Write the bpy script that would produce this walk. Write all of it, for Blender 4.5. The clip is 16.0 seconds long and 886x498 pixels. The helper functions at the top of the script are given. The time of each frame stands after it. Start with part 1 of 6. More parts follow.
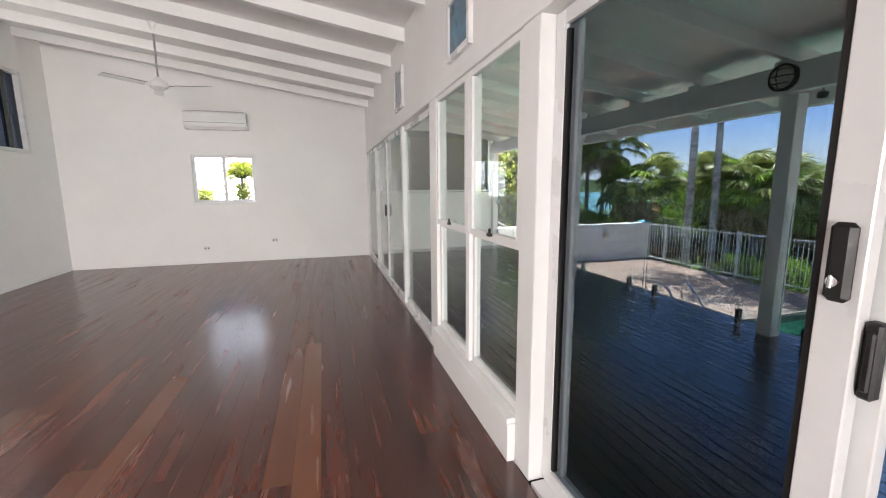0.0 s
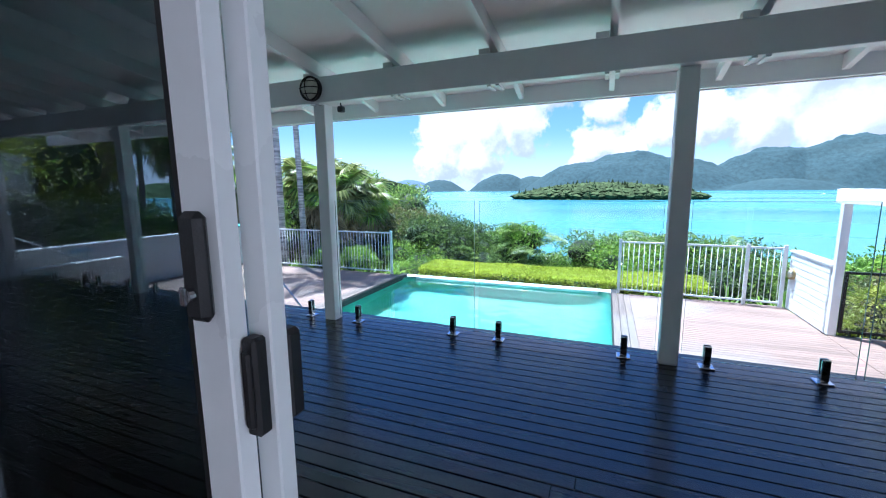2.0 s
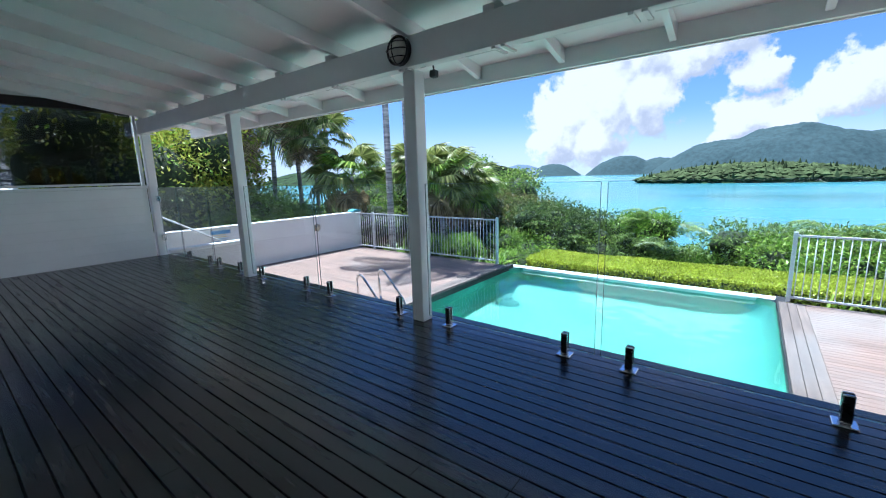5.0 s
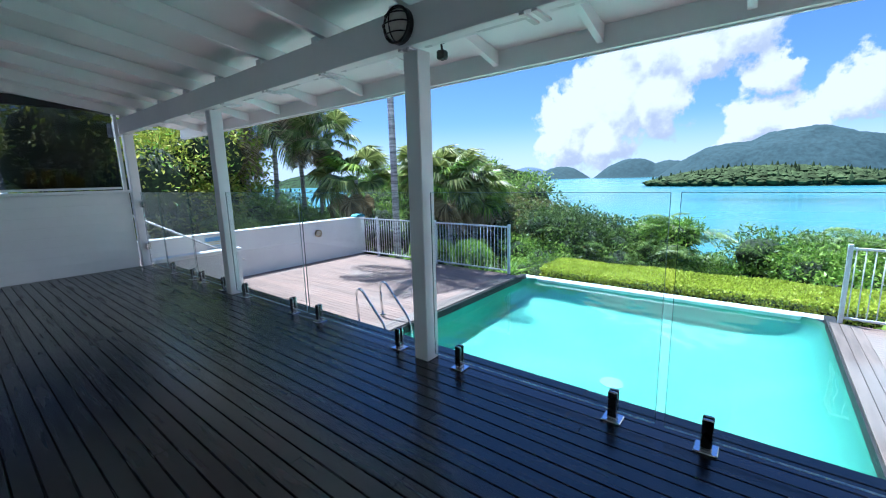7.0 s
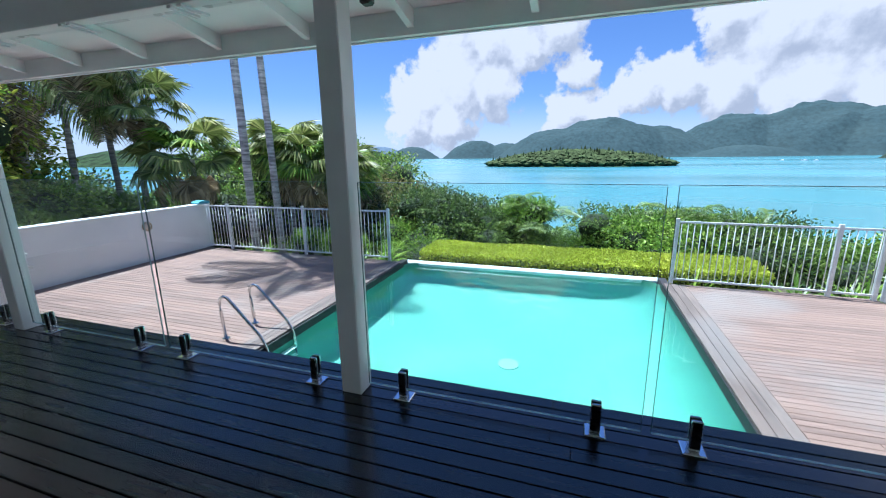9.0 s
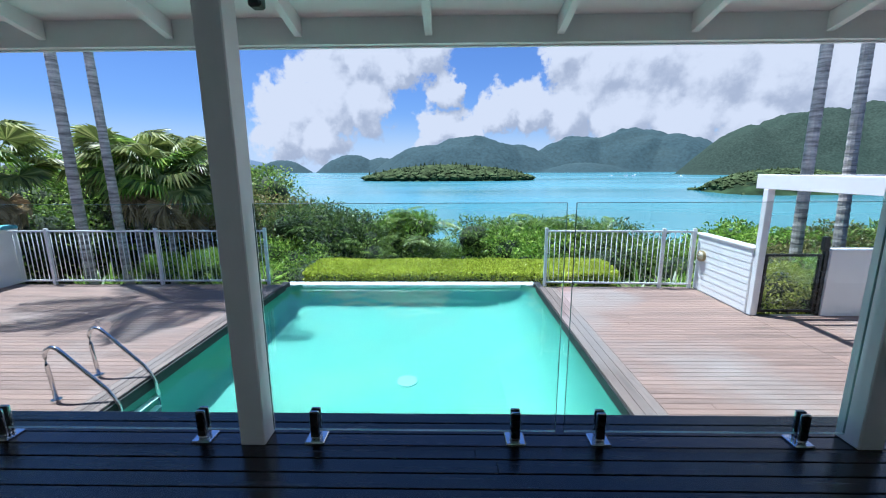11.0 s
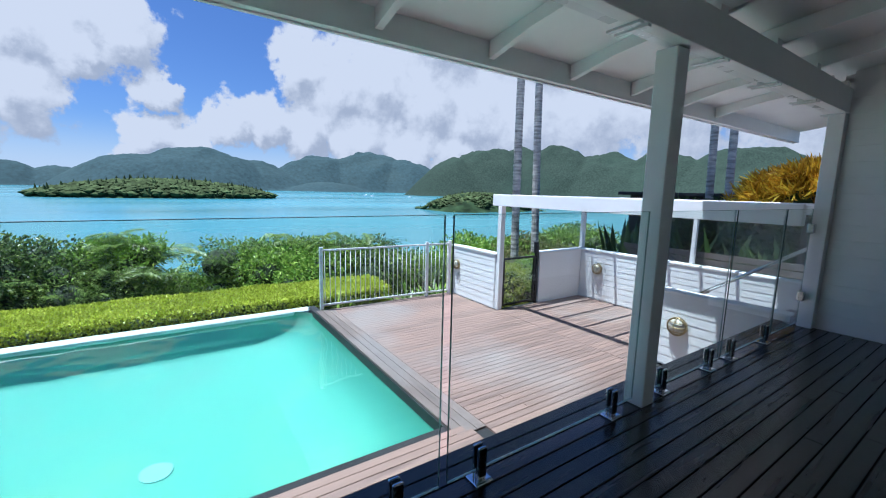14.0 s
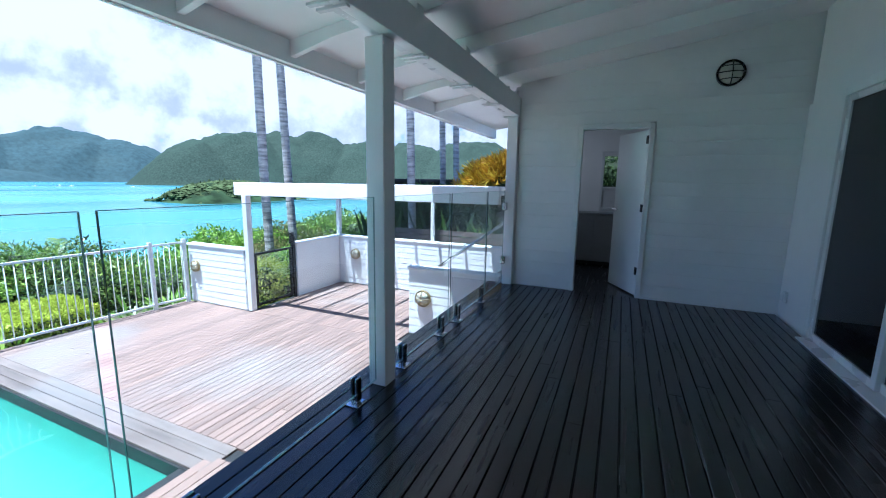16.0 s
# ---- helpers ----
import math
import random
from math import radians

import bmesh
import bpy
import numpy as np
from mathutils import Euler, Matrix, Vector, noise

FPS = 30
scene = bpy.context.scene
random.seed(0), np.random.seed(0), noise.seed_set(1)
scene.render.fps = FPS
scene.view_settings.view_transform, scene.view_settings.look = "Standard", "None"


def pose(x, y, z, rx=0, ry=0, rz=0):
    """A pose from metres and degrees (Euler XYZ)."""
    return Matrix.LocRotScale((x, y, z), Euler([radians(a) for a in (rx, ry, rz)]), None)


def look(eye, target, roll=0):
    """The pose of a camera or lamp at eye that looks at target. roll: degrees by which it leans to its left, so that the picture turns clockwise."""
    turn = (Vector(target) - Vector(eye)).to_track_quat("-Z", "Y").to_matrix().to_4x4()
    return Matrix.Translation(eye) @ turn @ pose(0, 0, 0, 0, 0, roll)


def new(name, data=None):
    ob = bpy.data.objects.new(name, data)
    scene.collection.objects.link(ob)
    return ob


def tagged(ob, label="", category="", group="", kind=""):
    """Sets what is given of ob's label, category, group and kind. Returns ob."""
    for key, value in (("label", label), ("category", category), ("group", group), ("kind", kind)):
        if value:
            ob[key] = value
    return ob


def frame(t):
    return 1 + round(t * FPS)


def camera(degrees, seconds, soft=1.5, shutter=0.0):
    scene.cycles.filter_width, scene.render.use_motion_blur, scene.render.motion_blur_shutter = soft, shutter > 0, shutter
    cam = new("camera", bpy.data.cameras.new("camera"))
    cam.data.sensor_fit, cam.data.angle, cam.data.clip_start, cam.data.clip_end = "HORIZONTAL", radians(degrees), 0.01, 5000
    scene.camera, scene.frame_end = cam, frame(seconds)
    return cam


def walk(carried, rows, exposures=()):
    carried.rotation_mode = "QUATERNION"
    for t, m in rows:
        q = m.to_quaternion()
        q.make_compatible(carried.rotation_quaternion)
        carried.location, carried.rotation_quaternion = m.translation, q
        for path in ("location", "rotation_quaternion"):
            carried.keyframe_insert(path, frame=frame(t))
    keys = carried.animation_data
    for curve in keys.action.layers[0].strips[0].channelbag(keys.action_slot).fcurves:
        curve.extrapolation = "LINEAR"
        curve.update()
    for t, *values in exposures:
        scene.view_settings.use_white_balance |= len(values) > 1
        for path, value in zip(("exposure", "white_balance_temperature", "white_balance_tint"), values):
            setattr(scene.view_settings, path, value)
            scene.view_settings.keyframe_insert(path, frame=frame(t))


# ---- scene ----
cam = camera(95.4, 16.0, soft=1.1)
PATH = [
    (0, (-0.021, -0.047, 1.378), (0.536, 1.85, 1.076), -0.4),
    (0.5, (0.019, -0.082, 1.368), (0.996, 1.638, 1.072), -0.1),
    (1, (0.127, -0.049, 1.374), (1.471, 1.398, 1.062), -0.5),
    (1.5, (0.289, -0.039, 1.357), (1.944, 1.039, 1.046), -0.3),
    (2, (0.527, -0.054, 1.336), (2.361, 0.688, 1.039), -0.6),
    (2.5, (0.722, -0.034, 1.285), (2.638, 0.458, 0.989), -1.1),
    (3, (0.881, 0.045, 1.268), (2.82, 0.413, 0.945), -1.6),
    (3.5, (0.971, 0.085, 1.26), (2.885, 0.541, 0.897), -2.3),
    (4, (1.041, 0.127, 1.268), (2.846, 0.9, 0.888), -2.5),
    (4.5, (1.095, 0.174, 1.279), (2.67, 1.349, 0.911), -1.7),
    (7, (1.753, 0.658, 1.315), (3.29, 1.891, 0.972), -1.5),
    (7.5, (1.722, 0.846, 1.326), (3.39, 1.884, 0.951), -1.8),
    (8, (1.827, 1.014, 1.309), (3.569, 1.906, 0.897), -1.8),
    (8.5, (1.962, 1.22, 1.349), (3.76, 1.974, 0.902), -1.3),
    (10.8, (2.008, 1.517, 1.369), (3.968, 1.624, 0.983), -0.3),
    (11, (2.017, 1.538, 1.381), (3.978, 1.578, 0.991), -0.3),
    (11.5, (2.107, 1.556, 1.35), (4.066, 1.427, 0.968), 0.1),
    (12, (2.271, 1.629, 1.351), (4.215, 1.326, 0.987), 0.4),
    (12.5, (2.414, 1.677, 1.334), (4.324, 1.194, 0.99), 0.4),
    (13, (2.512, 1.769, 1.313), (4.354, 1.064, 0.981), 0.5),
    (13.5, (2.562, 1.848, 1.318), (4.305, 0.918, 1.011), 1.2),
    (14, (2.577, 1.888, 1.321), (4.218, 0.783, 1.033), 1.4),
    (14.5, (2.575, 1.893, 1.327), (4.103, 0.634, 1.042), 1.3),
    (15, (2.573, 1.846, 1.32), (3.922, 0.4, 1.021), 1.2),
    (15.5, (2.547, 1.752, 1.303), (3.643, 0.108, 0.994), 1.0),
    (16, (2.515, 1.615, 1.321), (3.306, -0.192, 0.995), 0.9),
]
EXPOSURES = [(0.0, 2.88, 6550, 16), (0.6, 2.8, 6500, 16), (1.0, 2.4, 6250, 22), (1.5, 1.95, 5650, 19), (2.0, 1.62, 5000, 13), (2.5, 1.35, 5220, 12), (3.0, 1.18, 5200, 12.5), (4.5, 1.33, 5220, 12.5), (7.0, 1.33, 5020, 11.5), (8.5, 1.12, 5220, 12.5), (11.0, 0.88, 5270, 13), (13.0, 0.68, 5270, 13), (14.5, 0.9, 5200, 12), (15.2, 1.13, 5080, 11.5), (16.0, 1.45, 4900, 11)]
walk(cam, [(t, look(eye, target, roll)) for t, eye, target, roll in PATH], EXPOSURES)

# ---------------------------------------------------------------- world and sun
SUN_DIR = Vector((0.12, 0.24, 1.0)).normalized()
world = bpy.data.worlds.new("sky")
scene.world = world
world.use_nodes = True


def build_world():
    nt = world.node_tree
    nt.nodes.clear()
    N = nt.nodes.new
    L = nt.links.new
    out, bg, sky = N("ShaderNodeOutputWorld"), N("ShaderNodeBackground"), N("ShaderNodeTexSky")
    sky.sky_type, sky.sun_disc = "NISHITA", False
    sky.sun_elevation = math.asin(SUN_DIR.z)
    sky.sun_rotation = math.atan2(SUN_DIR.x, SUN_DIR.y)
    sky.air_density, sky.dust_density, sky.ozone_density = 1.0, 0.6, 2.0
    co = N("ShaderNodeTexCoord")

    def math_node(op, a, b=None, clamp=False):
        n = N("ShaderNodeMath")
        n.operation, n.use_clamp = op, clamp
        for k, v in enumerate((a, b)):
            if v is None:
                continue
            if isinstance(v, (int, float)):
                n.inputs[k].default_value = v
            else:
                L(v, n.inputs[k])
        return n.outputs[0]

    # cumulus heaps: azimuth (degrees left of +x), elevation, radius
    heaps = [(21.7, 7.5, 4.2), (16.5, 9.5, 5.6), (12.0, 8.5, 4.6), (15.4, 15.4, 3.2), (12.4, 14.0, 4.2), (7.6, 16.4, 3.4), (3.4, 15.6, 4.4), (7.4, 13.4, 3.4),
             (22.3, 4.3, 3.6), (17.5, 4.9, 4.2), (0.7, 10.7, 2.6), (-15.0, 15.2, 4.2), (-19.6, 12.6, 5.6), (-25.2, 13.6, 6.4), (-31.3, 12.2, 6.8), (-37.6, 10.5, 7), (-44, 10, 8),
             (-6.5, 7.8, 3.2), (-10.7, 8.0, 3.6), (-15.3, 7.1, 4.2), (-22, 6.6, 5), (-29, 6, 5), (2.3, 5.5, 2.8), (-2, 5.0, 3.4), (-36, 5.6, 4.6), (-53, 11, 8), (-64, 13, 10), (-78, 12, 11), (-33, 20, 7), (-46, 20, 8)]
    # edges of the heaps billow: the direction is pushed about before the distance is taken
    bil = N("ShaderNodeTexNoise")
    bil.inputs["Scale"].default_value, bil.inputs["Detail"].default_value, bil.inputs["Roughness"].default_value = 17.0, 5.0, 0.55
    L(co.outputs["Generated"], bil.inputs["Vector"])
    push = N("ShaderNodeVectorMath")
    push.operation = "MULTIPLY_ADD"
    push.inputs[1].default_value = (0.13, 0.13, 0.10)
    L(bil.outputs["Color"], push.inputs[0])
    shift = N("ShaderNodeVectorMath")
    shift.operation = "ADD"
    shift.inputs[1].default_value = (-0.065, -0.065, -0.05)
    L(co.outputs["Generated"], shift.inputs[0])
    L(shift.outputs[0], push.inputs[2])

    def heap_field(lift):
        """How deep a direction lies in the heaps, seen a little higher by lift."""
        up = N("ShaderNodeVectorMath")
        up.operation = "ADD"
        up.inputs[1].default_value = (0, lift * 0.5, lift)
        L(push.outputs[0], up.inputs[0])
        total = None
        for az, el, r in heaps:
            a, e = radians(az), radians(el)
            d = N("ShaderNodeVectorMath")
            d.operation = "DISTANCE"
            L(up.outputs[0], d.inputs[0])
            d.inputs[1].default_value = (math.cos(e) * math.cos(a), math.cos(e) * math.sin(a), math.sin(e))
            v = math_node("SUBTRACT", 1.0, math_node("DIVIDE", d.outputs["Value"], radians(r) * 1.15))
            if total is None:
                total = v
            else:
                sm = N("ShaderNodeMath")
                sm.operation = "SMOOTH_MAX"
                L(total, sm.inputs[0])
                L(v, sm.inputs[1])
                sm.inputs[2].default_value = 0.22
                total = sm.outputs[0]
        return total

    fine = N("ShaderNodeTexNoise")
    fine.inputs["Scale"].default_value, fine.inputs["Detail"].default_value, fine.inputs["Roughness"].default_value = 30.0, 9.0, 0.6
    L(co.outputs["Generated"], fine.inputs["Vector"])
    ragged = math_node("MULTIPLY_ADD", fine.outputs["Fac"], 0.9)
    ragged.node.inputs[2].default_value = -0.45
    f0, f1 = heap_field(0.0), heap_field(0.045)
    d0 = math_node("ADD", f0, ragged)
    mask = N("ShaderNodeMapRange")
    mask.interpolation_type = "SMOOTHSTEP"
    mask.inputs["From Min"].default_value, mask.inputs["From Max"].default_value = 0.05, 0.30
    L(d0, mask.inputs["Value"])
    # sunlit crowns, greyer bases and hollows
    lit = N("ShaderNodeMapRange")
    lit.interpolation_type = "SMOOTHSTEP"
    lit.inputs["From Min"].default_value, lit.inputs["From Max"].default_value = -0.5, 0.16
    slope = math_node("ADD", math_node("SUBTRACT", f0, f1), math_node("MULTIPLY", ragged, 0.95))
    L(slope, lit.inputs["Value"])
    tone = N("ShaderNodeMix")
    tone.data_type = "RGBA"
    tone.inputs[6].default_value, tone.inputs[7].default_value = (0.245, 0.258, 0.28, 1), (0.41, 0.407, 0.40, 1)
    L(lit.outputs[0], tone.inputs[0])
    scale_sky = N("ShaderNodeMix")
    scale_sky.data_type, scale_sky.blend_type = "RGBA", "MULTIPLY"
    scale_sky.inputs[0].default_value = 1.0
    scale_sky.inputs[7].default_value = (SKY * 0.78, SKY * 0.95, SKY * 1.25, 1)
    L(sky.outputs[0], scale_sky.inputs[6])
    # milky air low over the sea
    sep = N("ShaderNodeSeparateXYZ")
    L(co.outputs["Generated"], sep.inputs[0])
    low = N("ShaderNodeMapRange")
    low.interpolation_type = "SMOOTHSTEP"
    low.inputs["From Min"].default_value, low.inputs["From Max"].default_value = 0.135, 0.0
    low.inputs["To Max"].default_value = 0.8
    L(sep.outputs["Z"], low.inputs["Value"])
    haze = N("ShaderNodeMix")
    haze.data_type = "RGBA"
    haze.inputs[7].default_value = (0.36, 0.41, 0.46, 1)
    L(low.outputs[0], haze.inputs[0])
    L(scale_sky.outputs[2], haze.inputs[6])
    full = N("ShaderNodeMix")
    full.data_type = "RGBA"
    L(mask.outputs[0], full.inputs[0])
    L(haze.outputs[2], full.inputs[6])
    L(tone.outputs[2], full.inputs[7])
    bg.inputs["Strength"].default_value = 1.0
    L(full.outputs[2], bg.inputs["Color"])
    L(bg.outputs[0], out.inputs[0])


SKY = 0.052
build_world()
sun = bpy.data.lights.new("sun", "SUN")
sun.energy, sun.angle, sun.color = 5.2, radians(0.53), (1.0, 0.95, 0.87)
sun_ob = new("sun", sun)
sun_ob.matrix_world = look(SUN_DIR * 40, (0, 0, 0))


def fill_lamp(name, at, target, width, height, power, spread=180):
    """An area lamp added at a window's place to brighten a room like sky light."""
    d = bpy.data.lights.new(name, "AREA")
    d.shape, d.size, d.size_y, d.energy, d.color = "RECTANGLE", width, height, power, (1.0, 0.96, 0.91)
    d.spread = radians(spread)
    new(name, d).matrix_world = look(at, target)


# added lamp behind the view that brightens the living room
fill_lamp("rear_fill_light", (-2.0, -3.46, 1.4), (-2.9, 1.5, 0.4), 3.0, 1.6, 48.0, 115)
# added lamp, hidden beside the door, that lifts the dark side room
fill_lamp("side_room_fill_light", (3.74, -5.0, 1.5), (2.0, -5.0, 1.3), 1.0, 1.0, 1.3)
fill_lamp("west_window_light", (-4.37, 6.0, 2.52), (0.0, 6.0, 2.3), 1.0, 0.9, 2.0)


# ---------------------------------------------------------------- materials
def material(name, color, rough=0.6, metal=0.0, vary=0.15, scale=6.0, stretch=(1, 1, 1), bump=0.0, bump_scale=60.0,
             per_object=0.0, island=0.0, dirt=None, dirt_scale=1.2, dirt_amount=0.5, spec=0.5, coat=0.0, rough_vary=0.1, back=None, back_from=0.45):
    """A surface with a coarse and a fine variation of colour, uneven gloss and relief, at real-world size."""
    m = bpy.data.materials.new(name)
    m.use_nodes = True
    nt = m.node_tree
    N, L = nt.nodes.new, nt.links.new
    b = nt.nodes["Principled BSDF"]
    b.inputs["Metallic"].default_value = metal
    b.inputs["Specular IOR Level"].default_value = spec
    b.inputs["Coat Weight"].default_value = coat
    co = N("ShaderNodeNewGeometry")
    mp = N("ShaderNodeMapping")
    mp.inputs["Scale"].default_value = stretch
    L(co.outputs["Position"], mp.inputs["Vector"])
    n1, n2 = N("ShaderNodeTexNoise"), N("ShaderNodeTexNoise")
    n1.inputs["Scale"].default_value, n1.inputs["Detail"].default_value = scale, 6
    n2.inputs["Scale"].default_value, n2.inputs["Detail"].default_value = scale * 9, 5
    L(mp.outputs[0], n1.inputs["Vector"])
    L(mp.outputs[0], n2.inputs["Vector"])
    if per_object:
        ob = N("ShaderNodeObjectInfo")
        add = N("ShaderNodeVectorMath")
        L(mp.outputs[0], add.inputs[0])
        mul = N("ShaderNodeMath")
        mul.operation = "MULTIPLY"
        mul.inputs[1].default_value = 37.0
        L(ob.outputs["Random"], mul.inputs[0])
        L(mul.outputs[0], add.inputs[1])
        L(add.outputs[0], n1.inputs["Vector"])
        L(add.outputs[0], n2.inputs["Vector"])

    def mixed(kind, fac, a, c):
        x = N("ShaderNodeMix")
        x.data_type, x.blend_type = "RGBA", kind
        for k, v in ((0, fac), (6, a), (7, c)):
            if isinstance(v, (int, float)):
                x.inputs[k].default_value = v
            elif isinstance(v, tuple):
                x.inputs[k].default_value = (*v, 1)
            else:
                L(v, x.inputs[k])
        return x.outputs[2]

    def ramp(v, lo, hi, a=0.0, c=1.0):
        r = N("ShaderNodeMapRange")
        r.inputs["From Min"].default_value, r.inputs["From Max"].default_value = lo, hi
        r.inputs["To Min"].default_value, r.inputs["To Max"].default_value = a, c
        L(v, r.inputs["Value"])
        return r.outputs[0]

    dark = tuple(max(0, c * (1 - vary * 1.6)) for c in color)
    light = tuple(min(1, c * (1 + vary)) for c in color)
    c = mixed("MIX", ramp(n1.outputs["Fac"], 0.3, 0.7), dark, light)
    c = mixed("MULTIPLY", 1.0, c, mixed("MIX", ramp(n2.outputs["Fac"], 0.3, 0.7), (1 - vary * 0.6,) * 3, (1.0, 1.0, 1.0)))
    source = None
    if per_object:
        source, amount = ob.outputs["Random"], per_object
    elif island:
        source, amount = co.outputs["Random Per Island"], island
    if source is not None:
        c = mixed("MULTIPLY", 1.0, c, mixed("MIX", source, (1 - amount,) * 3, (1.0, 1.0, 1.0)))
        if back:
            wn = N("ShaderNodeTexWhiteNoise")
            wn.noise_dimensions = "1D"
            L(source, wn.inputs["W"])
            c = mixed("MIX", ramp(wn.outputs["Value"], back_from, 1.0, 0.0, 1.0), c, back)
    if dirt:
        n3 = N("ShaderNodeTexNoise")
        n3.inputs["Scale"].default_value, n3.inputs["Detail"].default_value = dirt_scale, 8
        L(co.outputs["Position"], n3.inputs["Vector"])
        c = mixed("MIX", ramp(n3.outputs["Fac"], 0.52, 0.75, 0.0, dirt_amount), c, dirt)
    L(c, b.inputs["Base Color"])
    L(ramp(n1.outputs["Fac"], 0.3, 0.7, max(0.02, rough - rough_vary), min(1, rough + rough_vary)), b.inputs["Roughness"])
    if bump:
        n4 = N("ShaderNodeTexNoise")
        n4.inputs["Scale"].default_value, n4.inputs["Detail"].default_value = bump_scale, 4
        L(mp.outputs[0], n4.inputs["Vector"])
        bp = N("ShaderNodeBump")
        bp.inputs["Strength"].default_value, bp.inputs["Distance"].default_value = bump, 0.01
        L(n4.outputs["Fac"], bp.inputs["Height"])
        L(bp.outputs[0], b.inputs["Normal"])
    return m


def clear_glass(name, tint, gloss=1.0, rough=0.0):
    """Flat glass: straight-through light with a Fresnel gloss."""
    m = bpy.data.materials.new(name)
    m.use_nodes = True
    nt = m.node_tree
    nt.nodes.clear()
    N, L = nt.nodes.new, nt.links.new
    out, mix, tr, gl, lw, pw, ad = (N("ShaderNode" + k) for k in ("OutputMaterial", "MixShader", "BsdfTransparent", "BsdfGlossy", "LayerWeight", "Math", "Math"))
    tr.inputs[0].default_value = (*tint, 1)
    gl.inputs["Roughness"].default_value = rough
    gl.inputs["Color"].default_value = (gloss, gloss, gloss, 1)
    lw.inputs["Blend"].default_value = 0.5
    pw.operation, ad.operation = "POWER", "MULTIPLY_ADD"
    pw.inputs[1].default_value = 4.5
    ad.inputs[1].default_value, ad.inputs[2].default_value = 0.85, 0.035
    L(lw.outputs["Facing"], pw.inputs[0])
    L(pw.outputs[0], ad.inputs[0])
    L(ad.outputs[0], mix.inputs[0])
    L(tr.outputs[0], mix.inputs[1])
    L(gl.outputs[0], mix.inputs[2])
    L(mix.outputs[0], out.inputs[0])
    return m


def leaf_material(name, color, back, vary=0.7, gloss=0.38, through_light=0.4):
    """Leaves: every leaf its own green, half-glossy, with light through them."""
    m = bpy.data.materials.new(name)
    m.use_nodes = True
    nt = m.node_tree
    N, L = nt.nodes.new, nt.links.new
    b, out = nt.nodes["Principled BSDF"], nt.nodes["Material Output"]
    g = N("ShaderNodeNewGeometry")
    r = N("ShaderNodeValToRGB")
    r.color_ramp.elements[0].color = (*[c * (1 - vary) for c in color], 1)
    r.color_ramp.elements[1].color = (*back, 1)
    mid = r.color_ramp.elements.new(0.55)
    mid.color = (*color, 1)
    n = N("ShaderNodeTexNoise")
    n.inputs["Scale"].default_value, n.inputs["Detail"].default_value = 1.3, 3
    L(g.outputs["Position"], n.inputs["Vector"])
    mx = N("ShaderNodeMath")
    mx.operation = "MULTIPLY_ADD"
    mx.inputs[1].default_value, mx.inputs[2].default_value = 0.7, -0.35
    L(n.outputs["Fac"], mx.inputs[0])
    ad = N("ShaderNodeMath")
    ad.operation, ad.use_clamp = "ADD", True
    L(g.outputs["Random Per Island"], ad.inputs[0])
    L(mx.outputs[0], ad.inputs[1])
    L(ad.outputs[0], r.inputs[0])
    L(r.outputs[0], b.inputs["Base Color"])
    b.inputs["Roughness"].default_value = gloss
    b.inputs["Specular IOR Level"].default_value = 0.4
    t = N("ShaderNodeBsdfTranslucent")
    L(r.outputs[0], t.inputs["Color"])
    mix = N("ShaderNodeMixShader")
    mix.inputs[0].default_value = through_light
    L(b.outputs[0], mix.inputs[1])
    L(t.outputs[0], mix.inputs[2])
    L(mix.outputs[0], out.inputs["Surface"])
    return m


WHITE = material("white_paint", (0.86, 0.87, 0.86), 0.45, vary=0.03, scale=1.5, bump=0.08, bump_scale=90, dirt=(0.62, 0.62, 0.58), dirt_amount=0.12)
WALLWHITE = material("white_wall_paint", (0.88, 0.88, 0.87), 0.6, vary=0.03, scale=0.8, bump=0.12, bump_scale=120)
RENDER = material("white_rendered_masonry", (0.80, 0.81, 0.80), 0.75, vary=0.05, scale=2.0, bump=0.3, bump_scale=70, dirt=(0.55, 0.56, 0.52), dirt_amount=0.25)
ALU = material("white_powder_coat", (0.78, 0.79, 0.79), 0.3, vary=0.03, scale=4)
STEEL = material("polished_steel", (0.72, 0.73, 0.74), 0.14, 1.0, vary=0.05, scale=20)
DARKSTEEL = material("black_steel", (0.015, 0.015, 0.016), 0.3, 0.2, vary=0.2, scale=20)
BLACKPLASTIC = material("black_plastic", (0.012, 0.012, 0.013), 0.4, vary=0.2, scale=30, bump=0.1, bump_scale=300)
RUBBER = material("black_rubber", (0.01, 0.01, 0.01), 0.7, vary=0.2)
DECKBLACK = material("dark_stained_deck_timber", (0.0062, 0.0068, 0.0085), 0.25, vary=0.08, scale=3.0, stretch=(9, 0.6, 9), bump=0.035, bump_scale=30,
                     per_object=0.1, rough_vary=0.04, dirt=(0.013, 0.014, 0.017), dirt_scale=1.0, dirt_amount=0.15, spec=0.9)
DECKGREY = material("weathered_hardwood_decking", (0.31, 0.208, 0.168), 0.62, vary=0.2, scale=2.0, stretch=(8, 0.7, 8), bump=0.5, bump_scale=30,
                    per_object=0.2, dirt=(0.31, 0.275, 0.25), dirt_scale=0.7, dirt_amount=0.7, back=(0.31, 0.205, 0.16))
DECKGREYX = material("weathered_hardwood_border", (0.26, 0.20, 0.17), 0.62, vary=0.24, scale=2.0, stretch=(0.7, 8, 8), bump=0.5, bump_scale=30,
                     per_object=0.3, dirt=(0.24, 0.225, 0.215), dirt_scale=0.8, dirt_amount=0.7)
DARKFASCIA = material("dark_deck_fascia", (0.03, 0.03, 0.03), 0.6, vary=0.3, scale=3, stretch=(1, 1, 6), bump=0.3)
